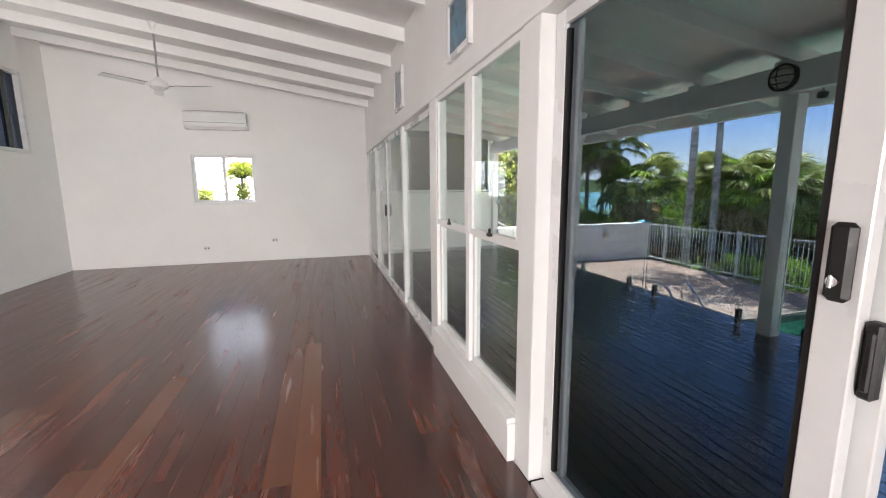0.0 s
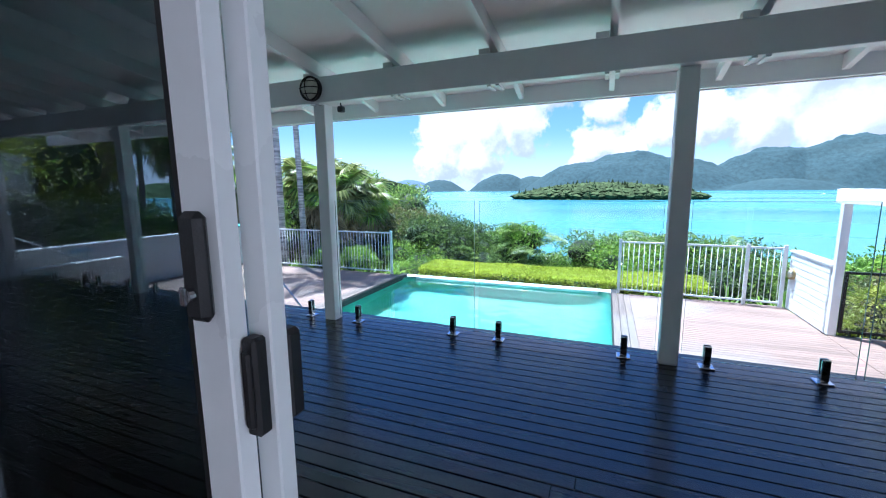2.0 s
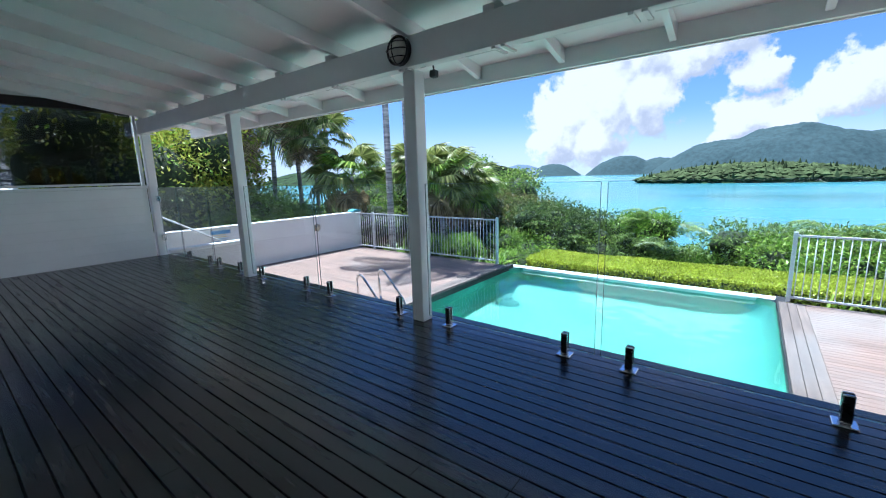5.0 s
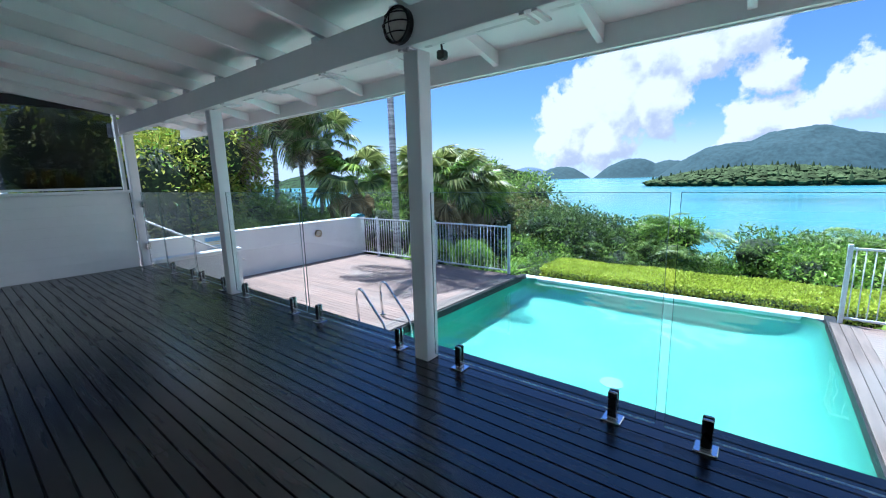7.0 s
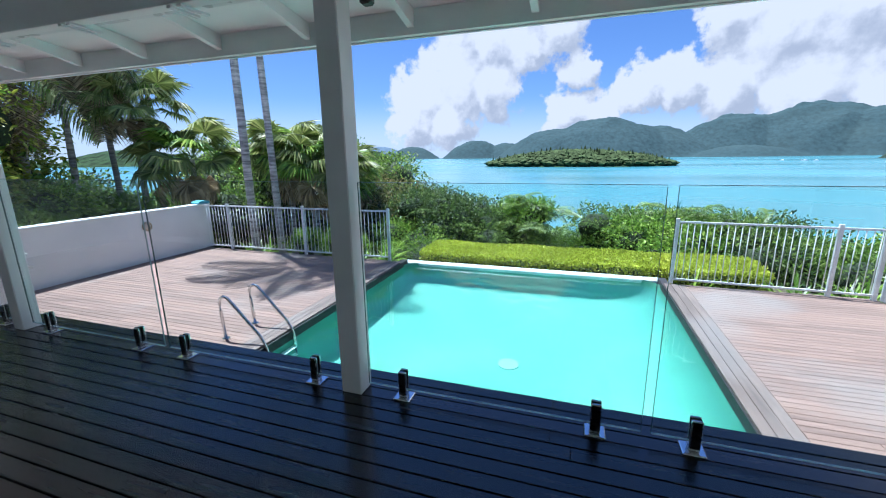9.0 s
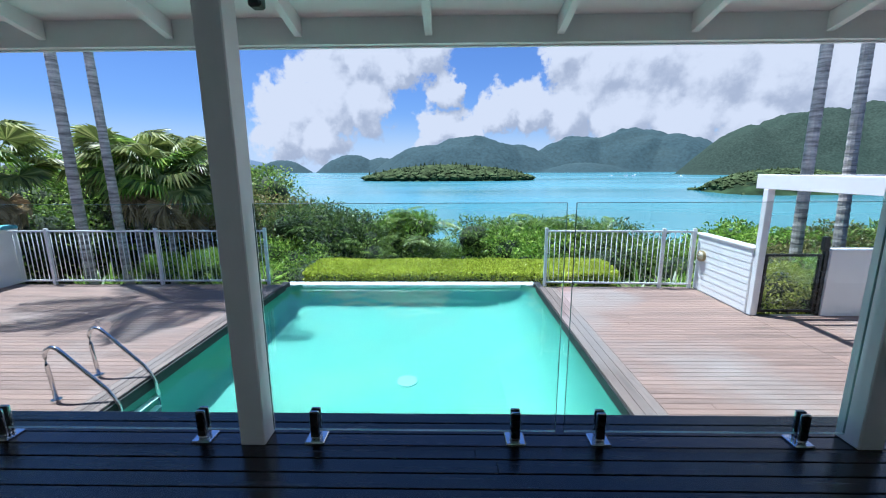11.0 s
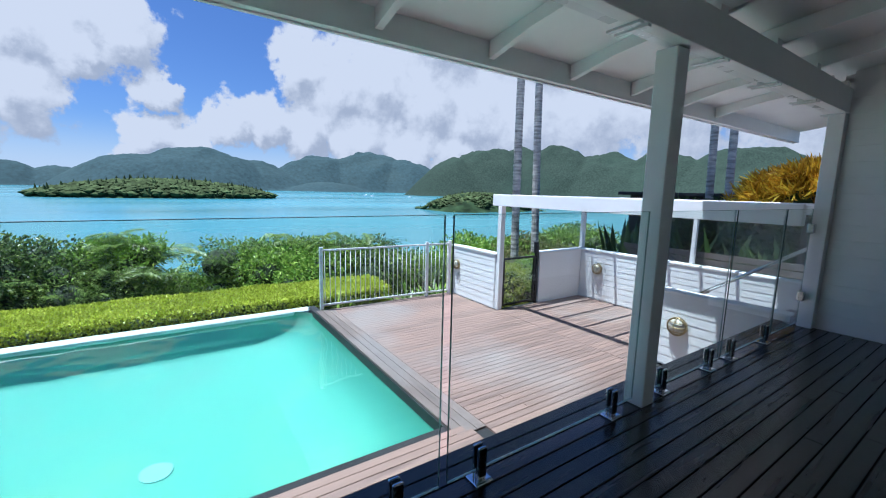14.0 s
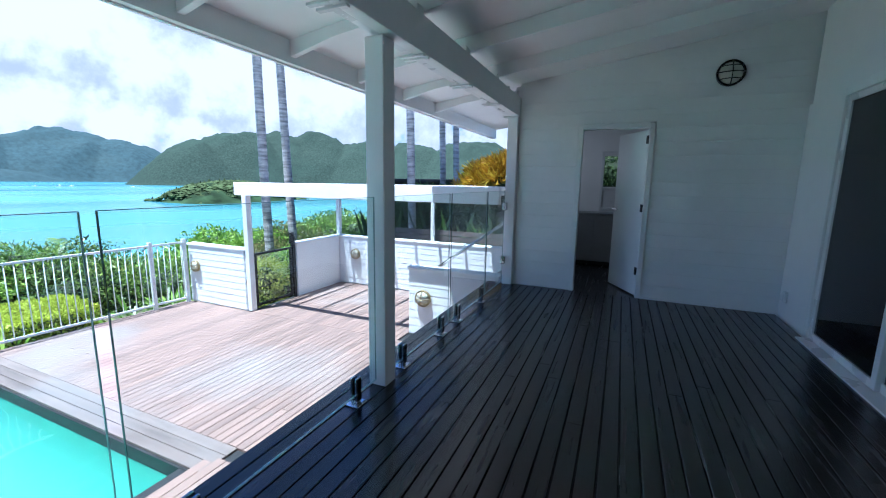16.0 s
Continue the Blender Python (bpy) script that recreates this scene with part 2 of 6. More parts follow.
FLOORWOOD = material("polished_red_hardwood", (0.13, 0.028, 0.014), 0.24, vary=0.35, scale=1.6, stretch=(10, 0.6, 10), bump=0.02, bump_scale=20,
                     per_object=0.42, back=(0.19, 0.065, 0.028), back_from=0.70, rough_vary=0.05, spec=1.0)
# the slightly paler patches imitate rippled light on the pool floor
PLASTER = material("pool_plaster", (0.105, 0.285, 0.225), 0.7, vary=0.04, scale=1.2, dirt=(0.15, 0.30, 0.195), dirt_scale=0.5, dirt_amount=0.6)
CABINETGREY = material("grey_cabinet_paint", (0.30, 0.31, 0.32), 0.5, vary=0.06, scale=3)
DRAIN = material("pale_drain_cover", (0.22, 0.42, 0.38), 0.6, vary=0.05, scale=8)
COPING = material("white_pool_edge", (0.70, 0.78, 0.77), 0.4, vary=0.08, scale=3)
GLASS = clear_glass("fence_glass", (0.93, 0.97, 0.955))
WINGLASS = clear_glass("window_glass", (0.90, 0.93, 0.92), 0.7)
DARKGLASS = clear_glass("tinted_door_glass", (0.10, 0.12, 0.14))
SCREEN = clear_glass("dark_insect_mesh", (0.52, 0.54, 0.57), 0.06)
# edge highlights are painted: pale and near-white copies of the dark glass edge
GLASSEDGE_LIT = material("lit_glass_edge", (0.30, 0.42, 0.39), 0.15, vary=0.2)
GLASSEDGE_GLINT = material("painted_glint_edge", (0.62, 0.74, 0.72), 0.15, vary=0.1)
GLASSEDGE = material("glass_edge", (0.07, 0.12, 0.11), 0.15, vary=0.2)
SCREENMESH = clear_glass("black_roller_mesh", (0.30, 0.31, 0.33), 0.6, 0.02)

# ---------------------------------------------------------------- building helpers
def mesh_of(name, bm, mat, smooth=False):
    me = bpy.data.meshes.new(name)
    bm.normal_update()
    bm.to_mesh(me)
    bm.free()
    for m in (mat if isinstance(mat, (list, tuple)) else [mat]):
        me.materials.append(m)
    if smooth:
        for p in me.polygons:
            p.use_smooth = True
    return me


def part(name, bm, mat, parent=None, label="", smooth=False, m=None):
    """One mesh object under a thing or a part. m: its pose relative to the parent."""
    ob = new(name, mesh_of(name, bm, mat, smooth))
    if parent:
        ob.parent = parent
    if m is not None:
        ob.matrix_local = m
    return tagged(ob, label)


def thing(name, label, category, at=(0, 0, 0), group="", kind="", turn=0.0):
    ob = new(name)
    ob.empty_display_size = 0.1
    ob.matrix_world = pose(*at, 0, 0, turn)
    return tagged(ob, label, category, group, kind)


def box(bm, a, b, bevel=0.0):
    """A box from corner a to corner b, its edges eased by bevel."""
    x0, y0, z0 = a
    x1, y1, z1 = b
    r = bmesh.ops.create_cube(bm, size=1.0)
    bmesh.ops.scale(bm, vec=(x1 - x0, y1 - y0, z1 - z0), verts=r["verts"])
    bmesh.ops.translate(bm, vec=((x0 + x1) / 2, (y0 + y1) / 2, (z0 + z1) / 2), verts=r["verts"])
    if bevel:
        es = list({e for v in r["verts"] for e in v.link_edges})
        bmesh.ops.bevel(bm, geom=es, offset=bevel, segments=1, affect="EDGES")


def boxes(*pairs, bevel=0.0):
    bm = bmesh.new()
    for a, b in pairs:
        box(bm, a, b, bevel)
    return bm


def rod(bm, a, b, r, seg=10, r2=None):
    a, b = Vector(a), Vector(b)
    d = b - a
    m = Matrix.Translation((a + b) / 2) @ d.to_track_quat("Z", "Y").to_matrix().to_4x4()
    bmesh.ops.create_cone(bm, cap_ends=True, segments=seg, radius1=r, radius2=r if r2 is None else r2, depth=d.length, matrix=m)


def tube(bm, pts, radius, seg=8, caps=True):
    """A round tube along pts; radius is a number or one per point."""
    pts = [Vector(p) for p in pts]
    rings = []
    for i, p in enumerate(pts):
        d = (pts[min(i + 1, len(pts) - 1)] - pts[max(i - 1, 0)]).normalized()
        q = d.to_track_quat("Z", "Y")
        r = radius if isinstance(radius, (int, float)) else radius[i]
        rings.append([bm.verts.new(p + q @ Vector((r * math.cos(k * 2 * math.pi / seg), r * math.sin(k * 2 * math.pi / seg), 0))) for k in range(seg)])
    for a, b in zip(rings, rings[1:]):
        for k in range(seg):
            bm.faces.new((a[k], a[(k + 1) % seg], b[(k + 1) % seg], b[k]))
    if caps:
        bm.faces.new(list(reversed(rings[0])))
        bm.faces.new(rings[-1])


def prism(bm, outline, axis, lo, hi):
    """A flat outline (pairs) pushed along an axis from lo to hi."""
    def at(u, v, w):
        return {"x": (w, u, v), "y": (u, w, v), "z": (u, v, w)}[axis]
    a = [bm.verts.new(at(u, v, lo)) for u, v in outline]
    b = [bm.verts.new(at(u, v, hi)) for u, v in outline]
    n = len(outline)
    bm.faces.new(a)
    bm.faces.new(list(reversed(b)))
    for k in range(n):
        bm.faces.new((a[k], b[k], b[(k + 1) % n], a[(k + 1) % n]))
    bmesh.ops.recalc_face_normals(bm, faces=bm.faces)


def board_mesh(name, sx, sy, sz, mat, ease=0.003):
    """A board with eased top edges, its origin in the middle of its top."""
    bm = bmesh.new()
    x, y = sx / 2, sy / 2
    e = ease
    rings = [[(-x, -y, -sz), (x, -y, -sz), (x, y, -sz), (-x, y, -sz)],
             [(-x, -y, -e), (x, -y, -e), (x, y, -e), (-x, y, -e)],
             [(-x + e, -y + e, 0), (x - e, -y + e, 0), (x - e, y - e, 0), (-x + e, y - e, 0)]]
    vs = [[bm.verts.new(c) for c in r] for r in rings]
    for a, b in zip(vs, vs[1:]):
        for k in range(4):
            bm.faces.new((a[k], a[(k + 1) % 4], b[(k + 1) % 4], b[k]))
    bm.faces.new(vs[2])
    return mesh_of(name, bm, mat)


BOARDS = {}


def lay_board(parent, name, x, y, z, w, length, thick, mat, along="y"):
    """One board of a deck or floor, sharing its mesh with boards of the same size."""
    key = (name, round(w, 3), round(length, 2), mat.name, along)
    if key not in BOARDS:
        BOARDS[key] = board_mesh(name, w if along == "y" else round(length, 2), round(length, 2) if along == "y" else w, thick, mat, 0.0004 if name == "floorboard" else 0.003)
    ob = new(name, BOARDS[key])
    ob.parent = parent
    ob.location = (x, y, z + (0 if name == "floorboard" else random.uniform(-0.0006, 0.0006)))
    return ob


def lay_rows(parent, name, x0, x1, y0, y1, z, w, gap, thick, mat, lengths=None):
    """Rows of boards that run along y."""
    n = int(round((x1 - x0) / (w + gap)))
    step = (x1 - x0) / n
    for i in range(n):
        x = x0 + (i + 0.5) * step
        cuts = [y0]
        if lengths:
            c = y0 + round(random.uniform(0.3, 1.0) * lengths, 1)
            while c < y1 - 0.4:
                cuts.append(c)
                c += round(random.choice((0.7, 0.85, 1.0)) * lengths, 1)
        cuts.append(y1)
        for a, b in zip(cuts, cuts[1:]):
            lay_board(parent, name, x, (a + b) / 2, z, step - gap, b - a - 0.003, thick, mat)


# ---------------------------------------------------------------- plan, in metres
WALL_IN, WALL_OUT = 0.85, 0.91        # window wall of the house
SOUTH, NORTH = -3.58, 8.80            # end walls of the verandah
ROOM_W, ROOM_N, ROOM_S = -4.25, 8.35, -3.5
POST_X, EDGE = 3.885, 4.11             # post line and edge of the upper deck
LOW = -1.0                            # pool deck
PX0, PX1, PY0, PY1 = 5.65, 10.50, -0.25, 5.08   # pool
WATER = -1.165
HEAD = 2.06
SEA = -30.0
RAFTERS = [-0.05 + 0.867 * k for k in range(-4, 11)]


def rafter_z(x):
    """Underside of the rafters."""
    return 2.84 - 0.15 * (x - 0.87)


# ---------------------------------------------------------------- room
floor = tagged(new("floor"), "polished red-brown hardwood floorboards with a few pale streaks", "floor", kind="structure")
part("subfloor", boxes(((ROOM_W, ROOM_S, -0.2), (WALL_OUT, ROOM_N, -0.022))), DARKFASCIA, floor)

wall_north = tagged(new("wall_north", mesh_of("wall_north", boxes(
    ((ROOM_W - 0.12, ROOM_N, -0.2), (-2.27, ROOM_N + 0.12, 3.9)), ((-1.24, ROOM_N, -0.2), (WALL_IN, ROOM_N + 0.12, 3.9)),
    ((-2.27, ROOM_N, -0.2), (-1.24, ROOM_N + 0.12, 1.13)), ((-2.27, ROOM_N, 1.99), (-1.24, ROOM_N + 0.12, 3.9))), WALLWHITE)), "white painted end wall of the living room", "wall", kind="structure")
wall_west = tagged(new("wall_west", mesh_of("wall_west", boxes(
    ((ROOM_W - 0.12, 7.73, -0.2), (ROOM_W, ROOM_N, 4.0)), ((ROOM_W - 0.12, ROOM_S, -0.2), (ROOM_W, 5.4, 4.0)),
    ((ROOM_W - 0.12, 5.4, -0.2), (ROOM_W, 7.73, 1.93)), ((ROOM_W - 0.12, 5.4, 3.10), (ROOM_W, 7.73, 4.0))), WALLWHITE)), "white painted long wall with a high window", "wall", kind="structure")
wall_south = tagged(new("wall_south", mesh_of("wall_south", boxes(((ROOM_W - 0.12, ROOM_S - 0.12, -0.2), (WALL_IN, ROOM_S, 4.0))), WALLWHITE)), "plain white wall that closes the living room", "wall", kind="structure")
wall_east = tagged(new("wall_east", mesh_of("wall_east", boxes(
    ((WALL_IN, ROOM_S, HEAD + 0.06), (WALL_OUT, ROOM_N + 0.12, 3.0)),
    ((WALL_IN, SOUTH, -0.1), (WALL_OUT, -2.80, HEAD + 0.06)),
    ((WALL_IN, 8.28, -0.1), (WALL_OUT, NORTH, HEAD + 0.06)),
    ((WALL_IN, 1.64, -0.1), (WALL_OUT, 3.07, 0.24))), WALLWHITE)), "white painted wall above the verandah doors and windows", "wall", kind="structure")

ceiling_bm = bmesh.new()
c0, c1 = 0.13, 0.19
prism(ceiling_bm, [(ROOM_W - 0.3, rafter_z(ROOM_W - 0.3) + c0), (4.95, rafter_z(4.95) + c0), (4.95, rafter_z(4.95) + c1), (ROOM_W - 0.3, rafter_z(ROOM_W - 0.3) + c1)], "y", -6.4, 9.6)
ceiling = tagged(new("ceiling", mesh_of("ceiling", ceiling_bm, WALLWHITE)), "white sloping ceiling over living room and verandah", "ceiling", kind="structure")

rafter_mesh = {}
for y in RAFTERS:
    for nm, xa, xb in (("room_rafter", ROOM_W, WALL_IN), ("verandah_rafter", WALL_OUT, 4.90)):
        if nm == "room_rafter" and not ROOM_S < y < ROOM_N - 0.1:
            continue
        if nm == "verandah_rafter" and y < SOUTH + 0.1:
            xa = 3.9
        key = (nm, xa)
        if key not in rafter_mesh:
            bm = bmesh.new()
            if nm == "room_rafter":
                prism(bm, [(xa, rafter_z(xa)), (xb, rafter_z(xb)), (xb, rafter_z(xb) + c0), (xa, rafter_z(xa) + c0)], "y", -0.035, 0.035)
            else:
                low = rafter_z(3.97)
                prism(bm, [(xa, rafter_z(xa)), (3.97, low), (4.12, low + 0.015), (4.5, low - 0.035), (4.90, 2.245), (4.90, rafter_z(4.90) + c0 - 0.003), (xa, rafter_z(xa) + c0 - 0.003)], "y", -0.024, 0.024)
            rafter_mesh[key] = mesh_of(nm, bm, WHITE)
        ob = new(nm, rafter_mesh[key])
        ob.location = (0, y, 0)
        tagged(ob, "white painted sloping timber rafter under the ceiling", "rafter", "roof rafters", "structure")

# ---------------------------------------------------------------- verandah roof edge, beam, posts
fascia = tagged(new("fascia", mesh_of("fascia", boxes(((4.905, -6.4, 2.20), (4.955, 9.6, 2.46)), ((4.955, -6.4, 2.19), (4.98, 9.6, 2.235))), WHITE)), "white painted eave fascia board with drip edge", "fascia", kind="structure")
beam = tagged(new("verandah_beam"), "pale painted timber verandah beam on posts", "beam", kind="structure")
part("beam", boxes(((3.76, SOUTH, 2.145), (3.845, 9.5, 2.375)), bevel=0.004), WHITE, beam)
part("outer_beam", boxes(((3.85, SOUTH, 2.20), (3.93, 9.5, 2.375)), bevel=0.004), WHITE, beam)
for y in RAFTERS:
    if SOUTH < y < 9:
        part("blind_rail", boxes(((3.855, y + 0.06, 2.165), (3.925, y + 0.81, 2.185))), ALU, beam)
        part("bracket", boxes(((3.765, y - 0.05, 2.130), (3.945, y - 0.02, 2.143)), ((3.765, y + 0.02, 2.130), (3.945, y + 0.05, 2.143))), ALU, beam)
        part("block", boxes(((3.77, y + 0.03, 2.378), (3.84, y + 0.12, 2.42))), WHITE, beam)


def verandah_post(y, x=POST_X):
    t = thing("verandah_post", "square white painted timber verandah post on the dark deck", "post", (x, y, 0), "verandah posts", "structure")
    part("shaft", boxes(((-0.064, -0.064, 0.0), (0.064, 0.064, 2.143)), bevel=0.006), WHITE, t)
    return t


for y in (2.55, -0.54, 5.67):
    verandah_post(y)
verandah_post(SOUTH + 0.02, 3.83)
verandah_post(NORTH + 0.0, 3.85)


# ---------------------------------------------------------------- lapped boards on walls
def clad(parent, axis, at, face, lo, hi, z0, z1, pitch=0.148, mat=WHITE):
    """Lapped horizontal weatherboards on a wall plane. axis: 'x' or 'y', along which they run; face: +1 or -1, where they look."""
    n = max(1, round((z1 - z0) / pitch))
    p = (z1 - z0) / n
    key = ("clad", axis, face, round(hi - lo, 3), round(p, 4), mat.name)
    if key not in BOARDS:
        bm = bmesh.new()
        out = [(0, 0.003), (face * 0.007, 0.0), (face * 0.0085, 0.003), (face * 0.004, p), (0, p)]
        prism(bm, out, axis, 0, hi - lo)
        BOARDS[key] = mesh_of("weatherboard", bm, mat)
    for i in range(n):
        ob = new("weatherboard", BOARDS[key])
        ob.parent = parent
        ob.location = (lo, at, z0 + i * p) if axis == "x" else (at, lo, z0 + i * p)


# south end wall of the verandah with its door
DOOR0, DOOR1 = 2.285, 2.99
wall_end = tagged(new("wall_verandah_south", mesh_of("wall_verandah_south", boxes(
    ((WALL_IN, SOUTH - 0.10, -0.1), (DOOR0, SOUTH, 3.0)), ((DOOR1, SOUTH - 0.10, -0.1), (3.76, SOUTH, 3.0)), ((DOOR0, SOUTH - 0.10, 1.96), (DOOR1, SOUTH, 3.0))), WHITE)), "white weatherboard end wall of the verandah", "wall", kind="structure")
clad(wall_end, "x", SOUTH + 0.001, 1, WALL_OUT + 0.002, DOOR0 - 0.06, 0.02, 2.84)
clad(wall_end, "x", SOUTH + 0.001, 1, DOOR1 + 0.06, 3.75, 0.02, 2.44)
clad(wall_end, "x", SOUTH + 0.001, 1, DOOR0 - 0.06, DOOR1 + 0.06, 2.02, 2.58)
frame_bm = boxes(((DOOR0 - 0.055, SOUTH, 0), (DOOR0, SOUTH + 0.03, 2.01)), ((DOOR1, SOUTH, 0), (DOOR1 + 0.055, SOUTH + 0.03, 2.01)), ((DOOR0, SOUTH, 1.96), (DOOR1, SOUTH + 0.03, 2.01)), bevel=0.003)
door_frame = tagged(new("door_frame", mesh_of("door_frame", frame_bm, WHITE)), "white painted timber architrave round the verandah door", "door frame", kind="structure")
door = thing("door_1", "white flush timber door standing ajar into the side room", "door", (DOOR0 + 0.005, SOUTH - 0.06, 0.012), kind="structure", turn=-62)
part("leaf", boxes(((0, -0.035, 0), (0.66, 0.0, 1.935)), bevel=0.003), WHITE, door)
for z in (0.25, 1.0, 1.78):
    part("hinge", boxes(((-0.012, -0.004, z), (0.03, 0.008, z + 0.09))), DARKSTEEL, door)
bm = bmesh.new()
rod(bm, (0.60, 0.0, 1.0), (0.60, 0.05, 1.0), 0.012)
rod(bm, (0.60, 0.05, 1.0), (0.48, 0.05, 1.0), 0.009)
rod(bm, (0.60, 0.0, 1.0), (0.60, 0.008, 1.0), 0.026, 16)
part("door_handle", bm, STEEL, door)
side_trim = tagged(new("trim", mesh_of("trim", boxes(((WALL_OUT + 0.02, SOUTH + 0.02, 0.0), (DOOR0 - 0.056, SOUTH + 0.032, 0.02))), WHITE)), "thin white skirting strip along the deck", "trim", kind="structure")

# side room seen through that door
SR = [((0.85, -6.0, -0.1), (0.95, SOUTH - 0.1, 2.9)), ((3.75, -6.0, -0.1), (3.85, SOUTH - 0.1, 2.9))]
SB = -5.9
side_room = tagged(new("wall_side_room", mesh_of("wall_side_room", boxes(
    ((0.95, SB - 0.1, -0.1), (1.95, SB, 2.9)), ((2.87, SB - 0.1, -0.1), (3.75, SB, 2.9)), ((1.95, SB - 0.1, -0.1), (2.87, SB, 0.90)), ((1.95, SB - 0.1, 1.88), (2.87, SB, 2.9)), SR[0], SR[1]), WALLWHITE)), "plain white walls of the small side room", "wall", kind="structure")
ceiling_side = tagged(new("ceiling_side_room", mesh_of("ceiling_side_room", boxes(((0.85, -6.0, 2.45), (3.85, SOUTH - 0.1, 2.5))), WALLWHITE)), "plain white ceiling of the side room", "ceiling", kind="structure")
floor_side = tagged(new("floor_side_room", mesh_of("floor_side_room", boxes(((0.95, -5.9, -0.1), (3.75, SOUTH - 0.0, -0.006))), DECKBLACK)), "dark timber floor of the side room", "floor", kind="structure")
# unseen frame on the solid outer wall, added for the side room lamp
added_east_window = thing("added_window_6", "unseen window frame added in the side room for its fill lamp", "window", (3.748, -5.0, 1.5), kind="structure")
part("window_frame", boxes(((-0.03, -0.56, -0.56), (0.0, -0.51, 0.56)), ((-0.03, 0.51, -0.56), (0.0, 0.56, 0.56)), ((-0.03, -0.51, 0.51), (0.0, 0.51, 0.56)), ((-0.03, -0.51, -0.56), (0.0, 0.51, -0.51))), ALU, added_east_window)
window_side = thing("window_2", "white framed window of the side room with a white lower panel", "window", (0, SB, 0), kind="structure")
part("window_frame", boxes(((1.95, -0.05, 0.90), (2.87, 0.02, 0.94)), ((1.95, -0.05, 1.80), (2.87, 0.02, 1.88)), ((1.95, -0.05, 0.94), (1.99, 0.02, 1.80)), ((2.83, -0.05, 0.94), (2.87, 0.02, 1.80)), ((1.99, -0.05, 1.25), (2.83, 0.02, 1.29)), bevel=0.003), ALU, window_side)
part("lower_panel", boxes(((1.99, -0.03, 0.94), (2.83, -0.02, 1.25))), ALU, window_side)
part("pane", boxes(((1.99, -0.03, 1.29), (2.83, -0.025, 1.80))), WINGLASS, window_side)
chest = thing("low_cabinet", "low grey cabinet under the side room window", "cabinet", (2.9, SB + 0.215, -0.006))
part("body", boxes(((-0.62, -0.20, 0.06), (0.62, 0.19, 0.84)), bevel=0.004), CABINETGREY, chest)
part("plinth", boxes(((-0.60, -0.18, 0.0), (0.60, 0.15, 0.058))), DARKFASCIA, chest)
part("top", boxes(((-0.64, -0.21, 0.842), (0.64, 0.215, 0.87)), bevel=0.006), CABINETGREY, chest)
for k in (0, 1):
    part("door", boxes(((-0.61 + 0.612 * k, 0.192, 0.075), (-0.004 + 0.612 * k, 0.208, 0.83)), bevel=0.003), CABINETGREY, chest)

# north end: low boarded wall with a roller screen over it
wall_n = tagged(new("wall_verandah_north", mesh_of("wall_verandah_north", boxes(((WALL_OUT, NORTH, -0.1), (3.76, NORTH + 0.10, 1.22))), WHITE)), "low white weatherboard wall at the verandah's end", "wall", kind="structure")
clad(wall_n, "x", NORTH - 0.001, -1, WALL_OUT + 0.002, 3.75, 0.02, 1.20)
part("capping", boxes(((WALL_OUT, NORTH - 0.05, 1.222), (3.77, NORTH + 0.13, 1.268)), bevel=0.005), WHITE, wall_n)
screen = thing("roller_screen", "black outdoor roller screen pulled down over the low wall", "blind", (0, NORTH + 0.03, 0))
part("fabric", boxes(((WALL_OUT + 0.03, -0.002, 1.32), (3.68, 0.002, 2.50))), SCREENMESH, screen)
part("pelmet", boxes(((WALL_OUT + 0.01, -0.05, 2.47), (3.74, 0.05, 2.60)), bevel=0.008), BLACKPLASTIC, screen)
part("bottom_bar", boxes(((WALL_OUT + 0.03, -0.012, 1.285), (3.68, 0.012, 1.32))), ALU, screen)
for x in (WALL_OUT + 0.002, 3.70):
    part("side_channel", boxes(((x, -0.03, 1.27), (x + 0.045, 0.03, 2.47))), ALU, screen)
gable = tagged(new("wall_gable", mesh_of("wall_gable", boxes(((WALL_OUT, NORTH, 2.60), (3.76, NORTH + 0.10, 2.96))), WHITE)), "white gable strip over the roller screen", "wall", kind="structure")


# ---------------------------------------------------------------- doors and windows of the house wall
def opening_post(y0, y1, z0=0.0):
    return part("jamb", boxes(((0.842, y0, z0), (0.93, y1, HEAD + 0.06)), bevel=0.004), WHITE, joinery)


joinery = tagged(new("window_wall_frame"), "white painted timber posts and head between doors and windows", "window frame", kind="structure")
opening_post(1.49, 1.64)
opening_post(3.07, 3.27)
opening_post(8.20, 8.28)
opening_post(-2.86, -2.80)
part("head", boxes(((0.835, -2.80, HEAD), (0.93, 8.28, HEAD + 0.075)), bevel=0.004), WHITE, joinery)
part("sill", boxes(((0.80, 1.644, 0.205), (0.93, 3.066, 0.235)), bevel=0.004), WHITE, joinery)
part("apron", boxes(((0.805, 1.644, 0.0), (0.848, 3.066, 0.204)), bevel=0.003), WHITE, joinery)
part("bottom_track", boxes(((0.845, 3.272, -0.018), (0.93, 8.198, 0.018)), ((0.845, -2.798, -0.018), (1.0, 1.468, 0.014))), ALU, joinery)


